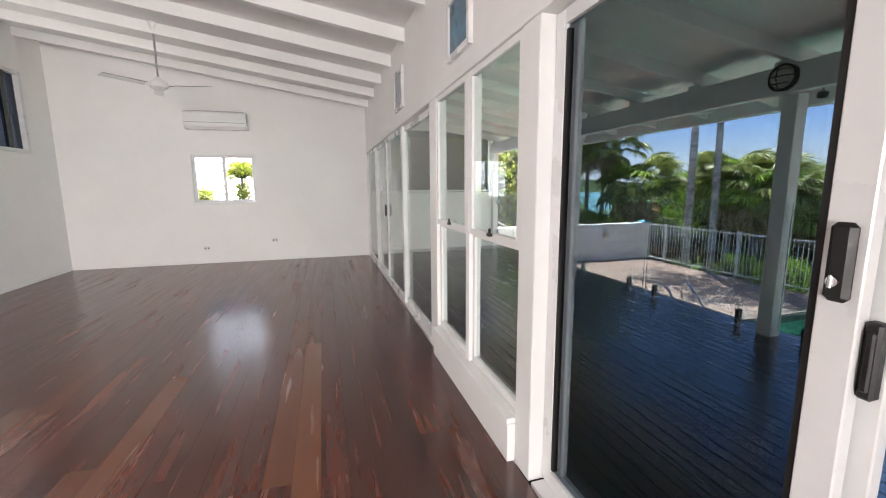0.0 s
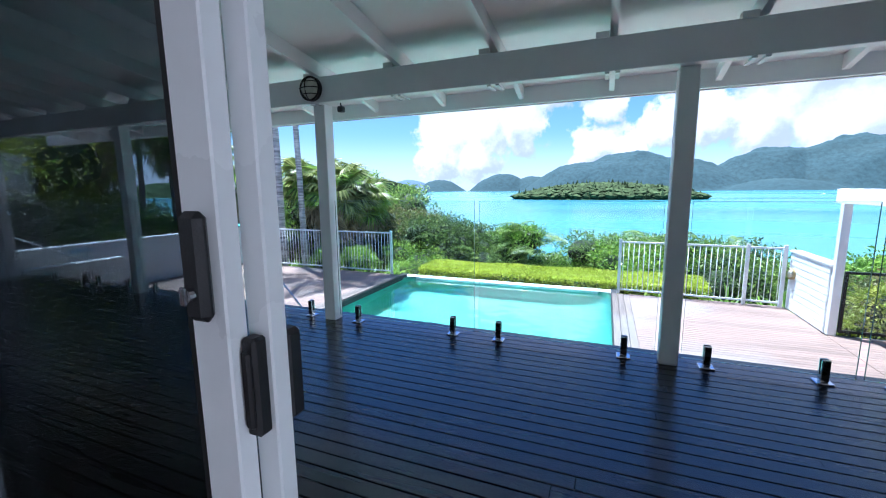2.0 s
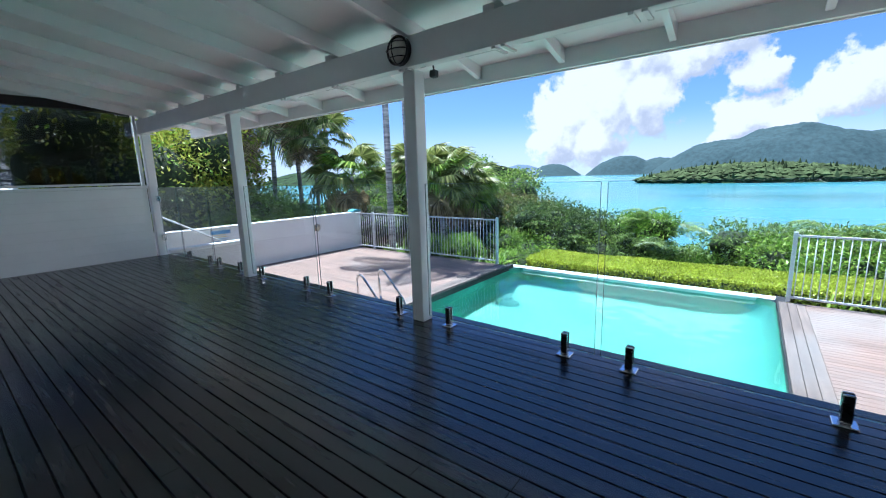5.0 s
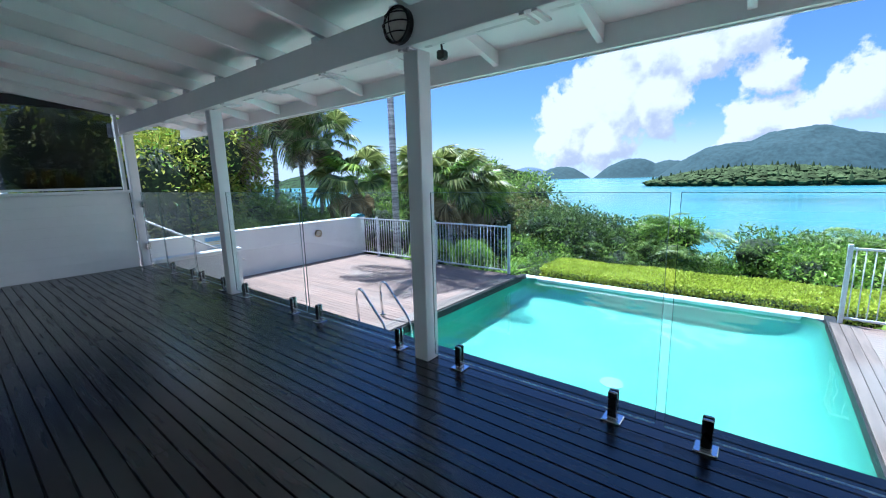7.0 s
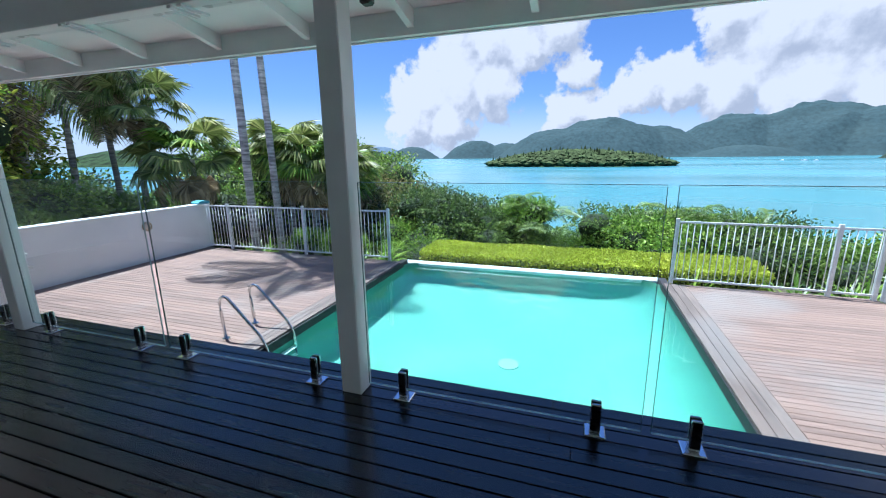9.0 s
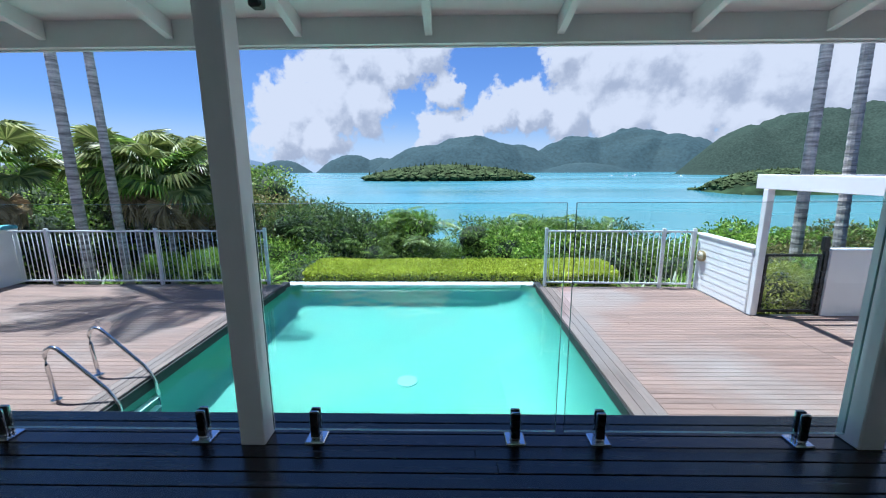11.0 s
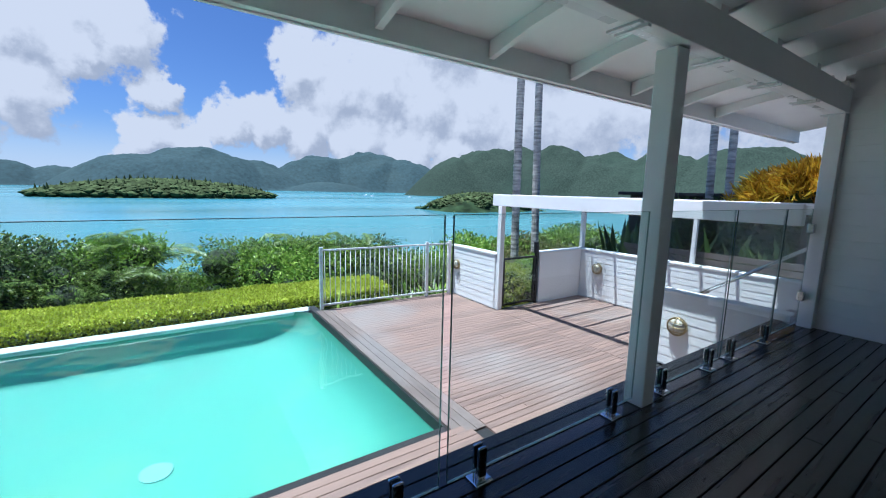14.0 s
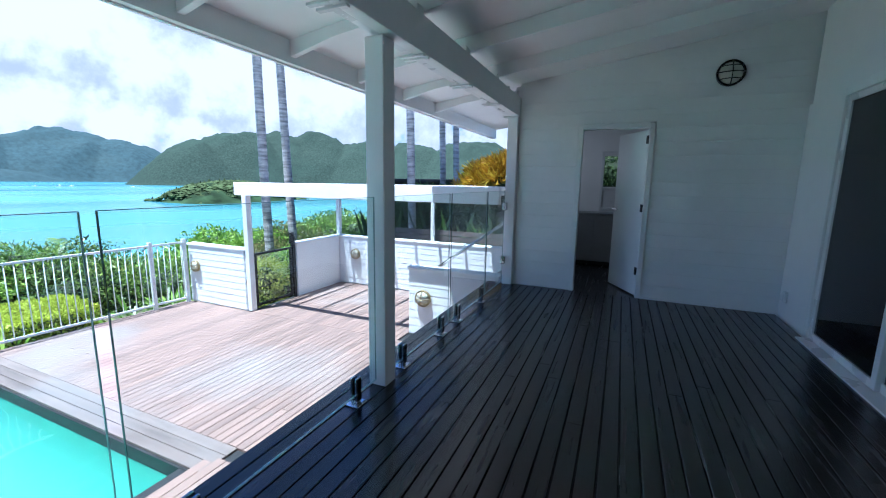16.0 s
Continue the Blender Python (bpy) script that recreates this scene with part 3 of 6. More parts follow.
def glazed_door(name, label, y0, y1, x, glass, stile=0.075, handle=None, z0=0.02, z1=HEAD - 0.005):
    t = thing(name, label, "sliding door", (x, 0, 0), "sliding verandah doors", "structure")
    d = 0.017
    part("stile", boxes(((-d, y0, z0), (d, y0 + stile, z1)), bevel=0.003), ALU, t)
    part("stile", boxes(((-d, y1 - stile, z0), (d, y1, z1)), bevel=0.003), ALU, t)
    part("rail", boxes(((-d, y0 + stile, z0), (d, y1 - stile, z0 + stile))), ALU, t)
    part("rail", boxes(((-d, y0 + stile, z1 - stile * 0.8), (d, y1 - stile, z1))), ALU, t)
    p = part("pane", boxes(((-0.003, y0 + stile - 0.005, z0 + stile - 0.005), (0.003, y1 - stile + 0.005, z1 - stile * 0.8 + 0.005))), glass, t)
    p.visible_shadow = False
    return t


# the open sliding door with its insect screen beside the way out
screen_door = glazed_door("security_screen_door", "white framed sliding screen door with dark mesh", 0.42, 1.485, 0.925, SCREEN, 0.07)
for y in (0.497, 1.408):
    part("mesh_edge", boxes(((-0.012, y - 0.008, 0.10), (0.012, y + 0.008, 1.98))), RUBBER, screen_door)
lockbox = part("lock_body", boxes(((-0.040, 0.430, 1.160), (-0.0185, 0.472, 1.310)), bevel=0.009), BLACKPLASTIC, screen_door)
bm = bmesh.new()
rod(bm, (-0.050, 0.451, 1.200), (-0.038, 0.451, 1.200), 0.010, 14)
box(bm, (-0.056, 0.447, 1.187), (-0.049, 0.455, 1.213), 0.002)
part("key_cylinder", bm, STEEL, lockbox)
glass_door = glazed_door("sliding_door", "white framed sliding glass door slid open", 0.388, 1.44, 0.968, WINGLASS, 0.045)
pull = part("pull_handle", boxes(((-0.045, 0.392, 0.98), (-0.0185, 0.419, 1.13)), ((-0.053, 0.395, 0.995), (-0.045, 0.412, 1.115)), bevel=0.005), BLACKPLASTIC, glass_door)
bm = boxes(((0.0185, 0.393, 0.97), (0.055, 0.423, 1.12)), bevel=0.008)
part("outer_handle", bm, BLACKPLASTIC, glass_door)
glazed_door("sliding_door", "white framed dark glass sliding door, closed", -2.795, -1.76, 0.895, DARKGLASS, 0.06)
glazed_door("sliding_door", "white framed dark glass sliding door, closed", -1.82, -0.79, 0.866, DARKGLASS, 0.06)
for k, (a, b, x) in enumerate(((3.275, 4.62, 0.905), (4.54, 5.80, 0.870), (5.72, 7.00, 0.905), (6.95, 8.195, 0.870))):
    g = glazed_door("sliding_door", "white framed clear glass sliding door, closed", a, b, x, WINGLASS, 0.07)
    if k in (1, 2):
        part("pull_handle", boxes(((-0.05, b - 0.055 if k == 1 else a + 0.02, 0.98), (-0.0185, b - 0.02 if k == 1 else a + 0.055, 1.14)), bevel=0.006), BLACKPLASTIC, g)

window = thing("window_1", "white double-hung sash window pair with dark catches", "window", (0.885, 0, 0), kind="structure")
for a, b in ((1.644, 2.318), (2.382, 3.066)):
    for z0, z1, dx in ((0.25, 1.11, 0.0), (1.09, HEAD - 0.002, -0.022)):
        s = part("sash", boxes(((dx - 0.015, a, z0), (dx + 0.015, a + 0.034, z1)), ((dx - 0.015, b - 0.034, z0), (dx + 0.015, b, z1)),
                               ((dx - 0.015, a + 0.034, z0), (dx + 0.015, b - 0.034, z0 + 0.04)), ((dx - 0.015, a + 0.034, z1 - 0.036), (dx + 0.015, b - 0.034, z1))), WHITE, window)
        p = part("pane", boxes(((dx - 0.002, a + 0.03, z0 + 0.036), (dx + 0.002, b - 0.03, z1 - 0.032))), WINGLASS, s)
        p.visible_shadow = False
    part("catch", boxes(((-0.055, (a + b) / 2 - 0.02, 1.112), (-0.03, (a + b) / 2 + 0.02, 1.13)), ((-0.052, (a + b) / 2 - 0.006, 1.13), (-0.04, (a + b) / 2 + 0.006, 1.155))), BLACKPLASTIC, window)
    part("sash_track", boxes(((-0.03, a - 0.004, 1.12), (-0.017, a + 0.006, HEAD - 0.004)), ((-0.03, b - 0.006, 1.12), (-0.017, b + 0.004, HEAD - 0.004))), BLACKPLASTIC, window)
part("mullion", boxes(((-0.04, 2.320, 0.246), (0.04, 2.380, HEAD - 0.002)), bevel=0.003), WHITE, window)

# ---------------------------------------------------------------- upper deck base and its edge
deck = tagged(new("deck"), "dark stained timber verandah deck with narrow boards", "deck", kind="structure")
part("bearer", boxes(((WALL_OUT, SOUTH, -0.30), (4.06, NORTH, -0.024))), DARKFASCIA, deck)
part("fascia_board", boxes(((4.065, SOUTH - 0.02, -0.26), (4.095, NORTH + 0.02, -0.026)), ((3.935, SOUTH - 0.02, -1.0), (3.965, NORTH + 0.02, -0.302))), DARKFASCIA, deck)

# ---------------------------------------------------------------- pool
pool = tagged(new("pool"), "turquoise plastered swimming pool filled with clear water", "swimming pool", kind="structure")
BOT = -2.35


def round_rect(x0, y0, x1, y1, r, n=6):
    pts = []
    s = 0.03
    for cx, cy, a0, r in ((x1 - r, y1 - r, 0, r), (x0 + s, y1 - s, 90, s), (x0 + s, y0 + s, 180, s), (x1 - r, y0 + r, 270, r)):
        for k in range(n + 1):
            a = radians(a0 + 90 * k / n)
            pts.append((cx + r * math.cos(a), cy + r * math.sin(a)))
    return pts


bm = bmesh.new()
rings = []
for inset, side, z, r in ((0.0, 0.0, -1.10, 0.35), (0.02, 0.04, -1.5, 0.36), (0.04, 0.16, -1.85, 0.38), (0.07, 0.34, -2.08, 0.42), (0.13, 0.60, -2.24, 0.48), (0.26, 1.0, BOT, 0.58)):
    rings.append([bm.verts.new((x, y, z)) for x, y in round_rect(PX0 + inset, PY0 + side, PX1 - inset, PY1 - inset, r)])
for a, b in zip(rings, rings[1:]):
    for k in range(len(a)):
        bm.faces.new((a[k], a[(k + 1) % len(a)], b[(k + 1) % len(b)], b[k]))
bm.faces.new(rings[-1])
bmesh.ops.recalc_face_normals(bm, faces=bm.faces)
bmesh.ops.reverse_faces(bm, faces=bm.faces)
part("basin", bm, PLASTER, pool, smooth=True)
bm = bmesh.new()
box(bm, (PX1 - 0.012, PY0 - 0.12, -1.19), (PX1 + 0.20, PY1 + 0.10, -1.085), 0.025)
box(bm, (PX1 + 0.02, PY0 - 0.12, -1.7), (PX1 + 0.155, PY1 + 0.10, -1.191))
part("coping", bm, COPING, pool, "white rendered far edge of the pool")
part("surround", boxes(((PX0 - 0.1, PY1 - 0.012, -1.15), (PX1 - 0.03, PY1 + 0.12, -1.026)), ((PX0 - 0.1, PY0 - 0.12, -1.15), (PX1 - 0.03, PY0 + 0.008, -1.026)), ((PX0 - 0.12, PY0, -1.15), (PX0 + 0.008, PY1, -1.026))), DARKFASCIA, pool)
bm = bmesh.new()
rod(bm, (7.55, 2.2, BOT + 0.001), (7.55, 2.2, BOT + 0.02), 0.16, 24)
part("drain_cover", bm, DRAIN, pool)
bm = bmesh.new()
n = 70
vs = [[bm.verts.new((PX0 + 0.002 + (PX1 - PX0 - 0.024) * i / n, PY0 + 0.002 + (PY1 - PY0 - 0.004) * j / n, WATER + 0.004 * noise.noise((i * 0.31, j * 0.31, 0)) + 0.0015 * noise.noise((i * 0.9, j * 0.9, 3)))) for j in range(n + 1)] for i in range(n + 1)]
for i in range(n):
    for j in range(n):
        bm.faces.new((vs[i][j], vs[i + 1][j], vs[i + 1][j + 1], vs[i][j + 1]))
WATERMAT = bpy.data.materials.new("pool_water")
WATERMAT.use_nodes = True
wb = WATERMAT.node_tree.nodes["Principled BSDF"]
wb.inputs["Base Color"].default_value = (0.55, 0.97, 0.94, 1)
wb.inputs["Roughness"].default_value = 0.0
wb.inputs["IOR"].default_value = 1.33
wb.inputs["Transmission Weight"].default_value = 1.0
water = tagged(new("water", mesh_of("water", bm, WATERMAT, True)), "clear still turquoise pool water", "water", kind="structure")
water.visible_shadow = False

# ---------------------------------------------------------------- pool deck bases
pool_deck = tagged(new("pool_deck"), "weathered red-brown hardwood pool deck", "deck", kind="structure")
part("bearer", boxes(((3.97, PY1 + 0.12, -1.5), (10.18, 10.80, -1.024)), ((3.97, -5.85, -1.5), (8.5, -3.36, -1.024)), ((3.97, -3.36, -1.5), (10.0, PY0 - 0.12, -1.024)), ((3.97, PY0 - 0.12, -1.5), (PX0 - 0.12, PY1 + 0.12, -1.024))), DARKFASCIA, pool_deck)

# ---------------------------------------------------------------- low garden walls
def low_wall(name, a, b, boarded=None, label="low white weatherboard wall with a rounded cap beside the pool deck", cap=True, mat=WHITE):
    w = tagged(new(name, mesh_of(name, boxes((a, b)), mat)), label, "wall", kind="structure")
    if cap:
        part("capping", boxes(((a[0] - 0.025, a[1] - 0.025, b[2]), (b[0] + 0.025, b[1] + 0.025, b[2] + 0.045)), bevel=0.012), mat, w)
    for axis, at, face, lo, hi in boarded or ():
        clad(w, axis, at, face, lo, hi, a[2] + 0.02, b[2], 0.118)
    return w


low_wall("wall_pool_south", (8.48, -3.46, LOW), (9.95, -3.34, 0.08), [("x", -3.339, 1, 8.49, 9.94)])
low_wall("wall_nook_east", (8.36, -5.80, LOW), (8.48, -4.47, 0.06), label="low smooth white wall beside the black gate")
low_wall("wall_nook_south", (3.99, -5.94, LOW), (8.48, -5.82, 0.06), [("x", -5.819, 1, 4.0, 8.35)])
low_wall("wall_stair", (4.02, -3.80, LOW), (5.38, -3.66, 0.02), [("x", -3.659, 1, 4.03, 5.37)], "white weatherboard stair wall with a bulkhead lamp")
wall_gn = low_wall("wall_pool_north", (4.0, 10.86, LOW), (10.40, 11.02, 0.14), None, "white rendered garden wall beside the pool deck", mat=RENDER)
low_wall("wall_stair_north", (4.02, 8.86, LOW), (5.45, 9.00, 0.02), None, "white rendered stair wall at the pool deck", mat=RENDER)

# ---------------------------------------------------------------- land, sea and hills
GROUND = material("garden_soil", (0.10, 0.085, 0.05), 0.9, vary=0.3, scale=1.5, bump=0.6, bump_scale=8, dirt=(0.06, 0.09, 0.03), dirt_amount=0.8)
SEAMAT = material("sea_water", (0.068, 0.240, 0.275), 0.22, vary=0.05, scale=0.004, stretch=(1.0, 0.35, 1), bump=0.5, bump_scale=0.25, dirt=(0.085, 0.28, 0.30), dirt_scale=0.002, dirt_amount=0.4, spec=0.3)
FOREST = material("forested_hill", (0.04, 0.07, 0.03), 0.9, vary=0.5, scale=0.035, bump=1.0, bump_scale=0.05, dirt=(0.045, 0.072, 0.036), dirt_scale=0.006, dirt_amount=0.4, spec=0.05)
# aerial haze is mixed into the base colours of these three hill materials
NEARHILL = material("haze_tinted_mountain", (0.040, 0.060, 0.043), 0.9, vary=0.24, scale=0.13, bump=0.8, bump_scale=0.12, dirt=(0.048, 0.078, 0.055), dirt_scale=0.004, dirt_amount=0.5, spec=0.05)
HAZEHILL = material("haze_coloured_hill", (0.10, 0.145, 0.185), 0.9, vary=0.08, scale=0.02, bump=0.3, bump_scale=0.03, spec=0.05)
FARHILL = material("haze_tinted_forest_hill", (0.048, 0.080, 0.082), 0.9, vary=0.16, scale=0.04, bump=1.0, bump_scale=0.03, dirt=(0.058, 0.086, 0.078), dirt_scale=0.003, dirt_amount=0.35, spec=0.05)


def ground_z(x, y):
    """The garden: a shelf round the house that falls away steeply to the sea."""
    edge = 11.8 + 0.5 * math.sin(y * 0.3)
    d = max(0.0, x - edge)
    s = max(0.0, y - 13.0) * 0.35 + max(0.0, -7.5 - y) * 0.05
    if x < 10.55 and -6.2 < y < 11.3:
        return -2.7
    return -1.45 - 0.55 * d - 0.004 * d * d - s * (0.6 if x > 0 else 0.2)


bm = bmesh.new()
xs = [-60, -30, -12, -5, 0, 3.9, 6, 8, 9.5, 10.50, 10.6, 11.5, 12.5, 14, 16, 19, 23, 28, 36, 46, 60, 80]
ys = [-140, -90, -60, -40, -28, -20, -15, -11, -8, -6.25, -6.15, -5, -2, 1, 4, 7, 10, 11.25, 11.35, 13, 16, 20, 26, 34, 46, 64, 90, 140]
grid = [[bm.verts.new((x, y, max(SEA - 3, ground_z(x, y) + (0.25 * noise.noise((x * 0.3, y * 0.3, 0)) if x > 11 else 0)))) for y in ys] for x in xs]
for i in range(len(xs) - 1):
    for j in range(len(ys) - 1):
        bm.faces.new((grid[i][j], grid[i + 1][j], grid[i + 1][j + 1], grid[i][j + 1]))
ground = tagged(new("ground", mesh_of("ground", bm, GROUND)), "planted garden slope falling to the sea", "ground", kind="structure")
bm = bmesh.new()
bmesh.ops.create_circle(bm, cap_ends=True, segments=96, radius=4700, matrix=Matrix.Translation((0, 0, SEA)))
sea = tagged(new("sea", mesh_of("sea", bm, SEAMAT)), "calm pale turquoise sea of a wide bay", "sea", kind="structure")


def hills(name, label, bumps, mat, x0, x1, y0, y1, nx, ny, rough):
    """A range of hills: a height field of rounded summits above the sea."""
    bm = bmesh.new()
    rows = []
    for i in range(nx + 1):
        row = []
        for j in range(ny + 1):
            x, y = x0 + (x1 - x0) * i / nx, y0 + (y1 - y0) * j / ny
            h = 0.0
            for cx, cy, rx, ry, hh in bumps:
                q = ((x - cx) / rx) ** 2 + ((y - cy) / ry) ** 2
                h = max(h, hh * max(0.0, 1 - q) ** 1.15) + 0.12 * min(h, hh * max(0.0, 1 - q) ** 1.15) if q < 1 else h
            ridge = noise.ridged_multi_fractal((x * 0.0028, y * 0.0028, 4.0), 0.95, 2.1, 5, 1.0, 2.0) - 1.1
            h *= 1 + 0.55 * rough * ridge
            h *= 1 + 0.6 * rough * noise.fractal((x * 0.004, y * 0.004, 1.0), 1.0, 2.1, 4)
            h += min(1.0, h / 20) * 5.0 * noise.noise((x * 0.045, y * 0.045, 7.0))
            row.append(bm.verts.new((x, y, SEA - 2 + h)))
        rows.append(row)
    for i in range(nx):
        for j in range(ny):
            q = (rows[i][j], rows[i + 1][j], rows[i + 1][j + 1], rows[i][j + 1])
            if max(v.co.z for v in q) > SEA - 1.9:
                bm.faces.new(q)
    return tagged(new(name, mesh_of(name, bm, mat, True)), label, "hills", kind="structure")


def polar(az, d):
    a = radians(az)
    return 2.0 + d * math.cos(a), 1.6 + d * math.sin(a)


def summit(az, el, d, wide, deep):
    """A summit by bearing (degrees left of +x), height angle, distance and half-widths in degrees and metres."""
    x, y = polar(az, d)
    return x, y, deep, d * math.tan(radians(wide)), 32 + d * math.tan(radians(el))


hills("hills_far", "forested hills across the bay with blue-green haze in their colour",
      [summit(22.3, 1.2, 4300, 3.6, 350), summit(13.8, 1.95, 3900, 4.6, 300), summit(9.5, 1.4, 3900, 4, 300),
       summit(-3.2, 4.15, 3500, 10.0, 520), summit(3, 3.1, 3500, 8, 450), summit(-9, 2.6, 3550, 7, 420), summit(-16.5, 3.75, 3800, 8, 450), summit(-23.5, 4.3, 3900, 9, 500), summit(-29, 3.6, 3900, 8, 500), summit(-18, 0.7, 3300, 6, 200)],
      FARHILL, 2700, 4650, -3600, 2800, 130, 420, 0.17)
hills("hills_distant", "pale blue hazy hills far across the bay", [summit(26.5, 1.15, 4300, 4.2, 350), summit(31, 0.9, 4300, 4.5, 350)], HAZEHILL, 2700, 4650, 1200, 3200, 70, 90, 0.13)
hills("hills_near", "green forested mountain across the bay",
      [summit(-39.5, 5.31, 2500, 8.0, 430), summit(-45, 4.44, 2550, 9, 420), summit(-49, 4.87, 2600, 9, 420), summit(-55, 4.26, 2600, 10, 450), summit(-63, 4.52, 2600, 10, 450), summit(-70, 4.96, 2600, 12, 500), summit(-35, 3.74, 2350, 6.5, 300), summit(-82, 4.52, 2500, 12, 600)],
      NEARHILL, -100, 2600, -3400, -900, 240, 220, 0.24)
hills("hills_north", "low wooded hills north of the bay", [summit(70, 1.3, 2600, 8, 400), summit(84, 1.6, 2600, 10, 400), summit(98, 1.2, 2600, 9, 400), summit(55, 1.0, 2700, 8, 350)], FOREST, -700, 2000, 1800, 3200, 60, 50, 0.2)
isl = polar(0.6, 1130)
hills("island", "low wooded island in the bay", [(isl[0], isl[1] - 5, 95, 245, 36), (isl[0] + 10, isl[1] + 100, 75, 140, 33), (isl[0] + 5, isl[1] - 110, 75, 130, 30)], FOREST, isl[0] - 120, isl[0] + 120, isl[1] - 260, isl[1] + 260, 50, 100, 0.25)
hd = polar(-37.5, 640)
hills("headland_south", "wooded rocky point in the bay", [(hd[0] + 30, hd[1] - 45, 75, 105, 27), (hd[0] - 5, hd[1] + 16, 45, 45, 15)], FOREST, hd[0] - 90, hd[0] + 110, hd[1] - 155, hd[1] + 70, 36, 36, 0.2)
hn = polar(31.0, 2400)
hills("headland_north", "wooded headland across the cove", [(hn[0], hn[1] + 60, 160, 300, 88), (hn[0] + 40, hn[1] - 110, 110, 150, 62)], FOREST, hn[0] - 180, hn[0] + 180, hn[1] - 280, hn[1] + 380, 40, 60, 0.2)

# trees on the islands: pointed pines and round crowns, far off
def far_woods(name, label, count, where, height, mat, seed):
    rng = random.Random(seed)
    verts, faces = [], []
    for _ in range(count):
        x, y, z = where(rng)
        pine = rng.random() < 0.07
        h = height * (rng.uniform(0.8, 1.6) if pine else rng.uniform(0.4, 1.0))
        r = h * (rng.uniform(0.2, 0.3) if pine else rng.uniform(0.6, 0.95))
        k0, n = len(verts), 6
        for k in range(n):
            a = 2 * math.pi * k / n + rng.random()
            q = r * rng.uniform(0.7, 1.2)
            verts.append((x + q * math.cos(a), y + q * math.sin(a), z + h * (rng.uniform(0.1, 0.35) if pine else rng.uniform(0.45, 0.7))))
        verts.append((x + rng.uniform(-.2, .2) * r, y, z + h))
        verts.append((x, y, z - 1))
        for k in range(n):
            faces.append((k0 + k, k0 + (k + 1) % n, k0 + n))
            faces.append((k0 + (k + 1) % n, k0 + k, k0 + n + 1))
    me = bpy.data.meshes.new(name)
    me.from_pydata(verts, [], faces)
    me.materials.append(mat)
    return tagged(new(name, me), label, "trees", kind="stuff")


FARLEAF = material("far_tree_crowns", (0.09, 0.125, 0.05), 0.9, vary=0.3, scale=0.05, island=0.45, spec=0.05)


def on_island(rng):
    while True:
        u, v = rng.uniform(-1, 1), rng.uniform(-1, 1)
        if u * u + v * v < 0.95:
            return isl[0] + 88 * u, isl[1] - 3 + 238 * v, SEA - 2 + 33 * max(0, 1 - u * u - v * v) ** 0.9


def on_point(rng):
    u, v = rng.uniform(-0.78, 0.78), rng.uniform(-0.95, 0.9)
    return hd[0] + 30 + 75 * u, hd[1] - 45 + 105 * v, SEA - 2 + 27 * max(0, 1 - u * u - v * v) ** 0.8


def on_north(rng):
    u, v = rng.uniform(-0.7, 0.7), rng.uniform(-0.7, 0.7)
    return hn[0] + 160 * u, hn[1] + 60 + 300 * v, SEA - 2 + 88 * max(0, 1 - u * u - v * v) ** 0.8


far_woods("island_trees", "dense pines and shrubs covering the island", 2800, on_island, 14, FARLEAF, 4)
far_woods("headland_trees", "dense trees on the rocky point", 1500, on_point, 6, FARLEAF, 5)
far_woods("headland_trees", "dense trees on the headland", 900, on_north, 12, FARLEAF, 6)


def moored_boat(az, d, s):
    x, y = polar(az, d)
    t = thing("moored_boat", "small white boat moored in the bay", "boat", (x, y, SEA), "moored boats", turn=az + 70)
    bm = bmesh.new()
    prism(bm, [(-4 * s, 0.2), (-4 * s, 1.6 * s), (4.6 * s, 2.0 * s), (3.4 * s, 0.2)], "y", -1.2 * s, 1.2 * s)
    part("hull", bm, WHITE, t)
    part("cabin", boxes(((-2 * s, -0.8 * s, 1.7 * s), (1.2 * s, 0.8 * s, 3.2 * s)), bevel=0.2), ALU, t)
    bm = bmesh.new()
    rod(bm, (0, 0, 3 * s), (0, 0, 7 * s), 0.12)
    part("mast", bm, ALU, t)


for az, d, s in ((-21.2, 1700, 1.6), (-23.0, 1650, 2.0), (-23.9, 1680, 1.8), (-29.0, 1600, 1.6), (-31.7, 900, 0.7)):
    moored_boat(az, d, s)

# ---------------------------------------------------------------- glass pool fence on spigots
SPIGOTS = [7.65, 6.88, 6.57, 5.92, 5.345, 4.335, 3.895, 2.83, 2.24, 1.21, 0.78, -0.233, -0.795, -1.475, -1.86, -2.57]
PANELS = [(7.84, 6.745), (6.70, 5.76), (5.58, 4.095), (4.05, 2.64), (2.46, 1.005), (0.96, -0.45), (-0.63, -1.64), (-1.685, -2.70)]
FX = 3.88


def spigot(y):
    t = thing("glass_spigot", "polished steel spigot with square base plate holding fence glass", "spigot", (FX, y, 0.0), "fence spigots")
    part("base_plate", boxes(((-0.05, -0.05, 0.001), (0.05, 0.05, 0.012)), bevel=0.004), STEEL, t)
    bm = boxes(((-0.026, -0.024, 0.013), (-0.009, 0.024, 0.17)), ((0.009, -0.024, 0.013), (0.026, 0.024, 0.17)), ((-0.009, -0.024, 0.013), (0.009, 0.024, 0.05)), bevel=0.005)
    clamp = part("clamp", bm, STEEL, t)
    part("gasket", boxes(((-0.0085, -0.022, 0.052), (-0.0062, 0.022, 0.168)), ((0.0062, -0.022, 0.052), (0.0085, 0.022, 0.168))), RUBBER, clamp)
    part("face_plate", boxes(((-0.029, -0.019, 0.03), (-0.0265, 0.019, 0.162))), DARKSTEEL, clamp)
    return t


for y in SPIGOTS:
    spigot(y)


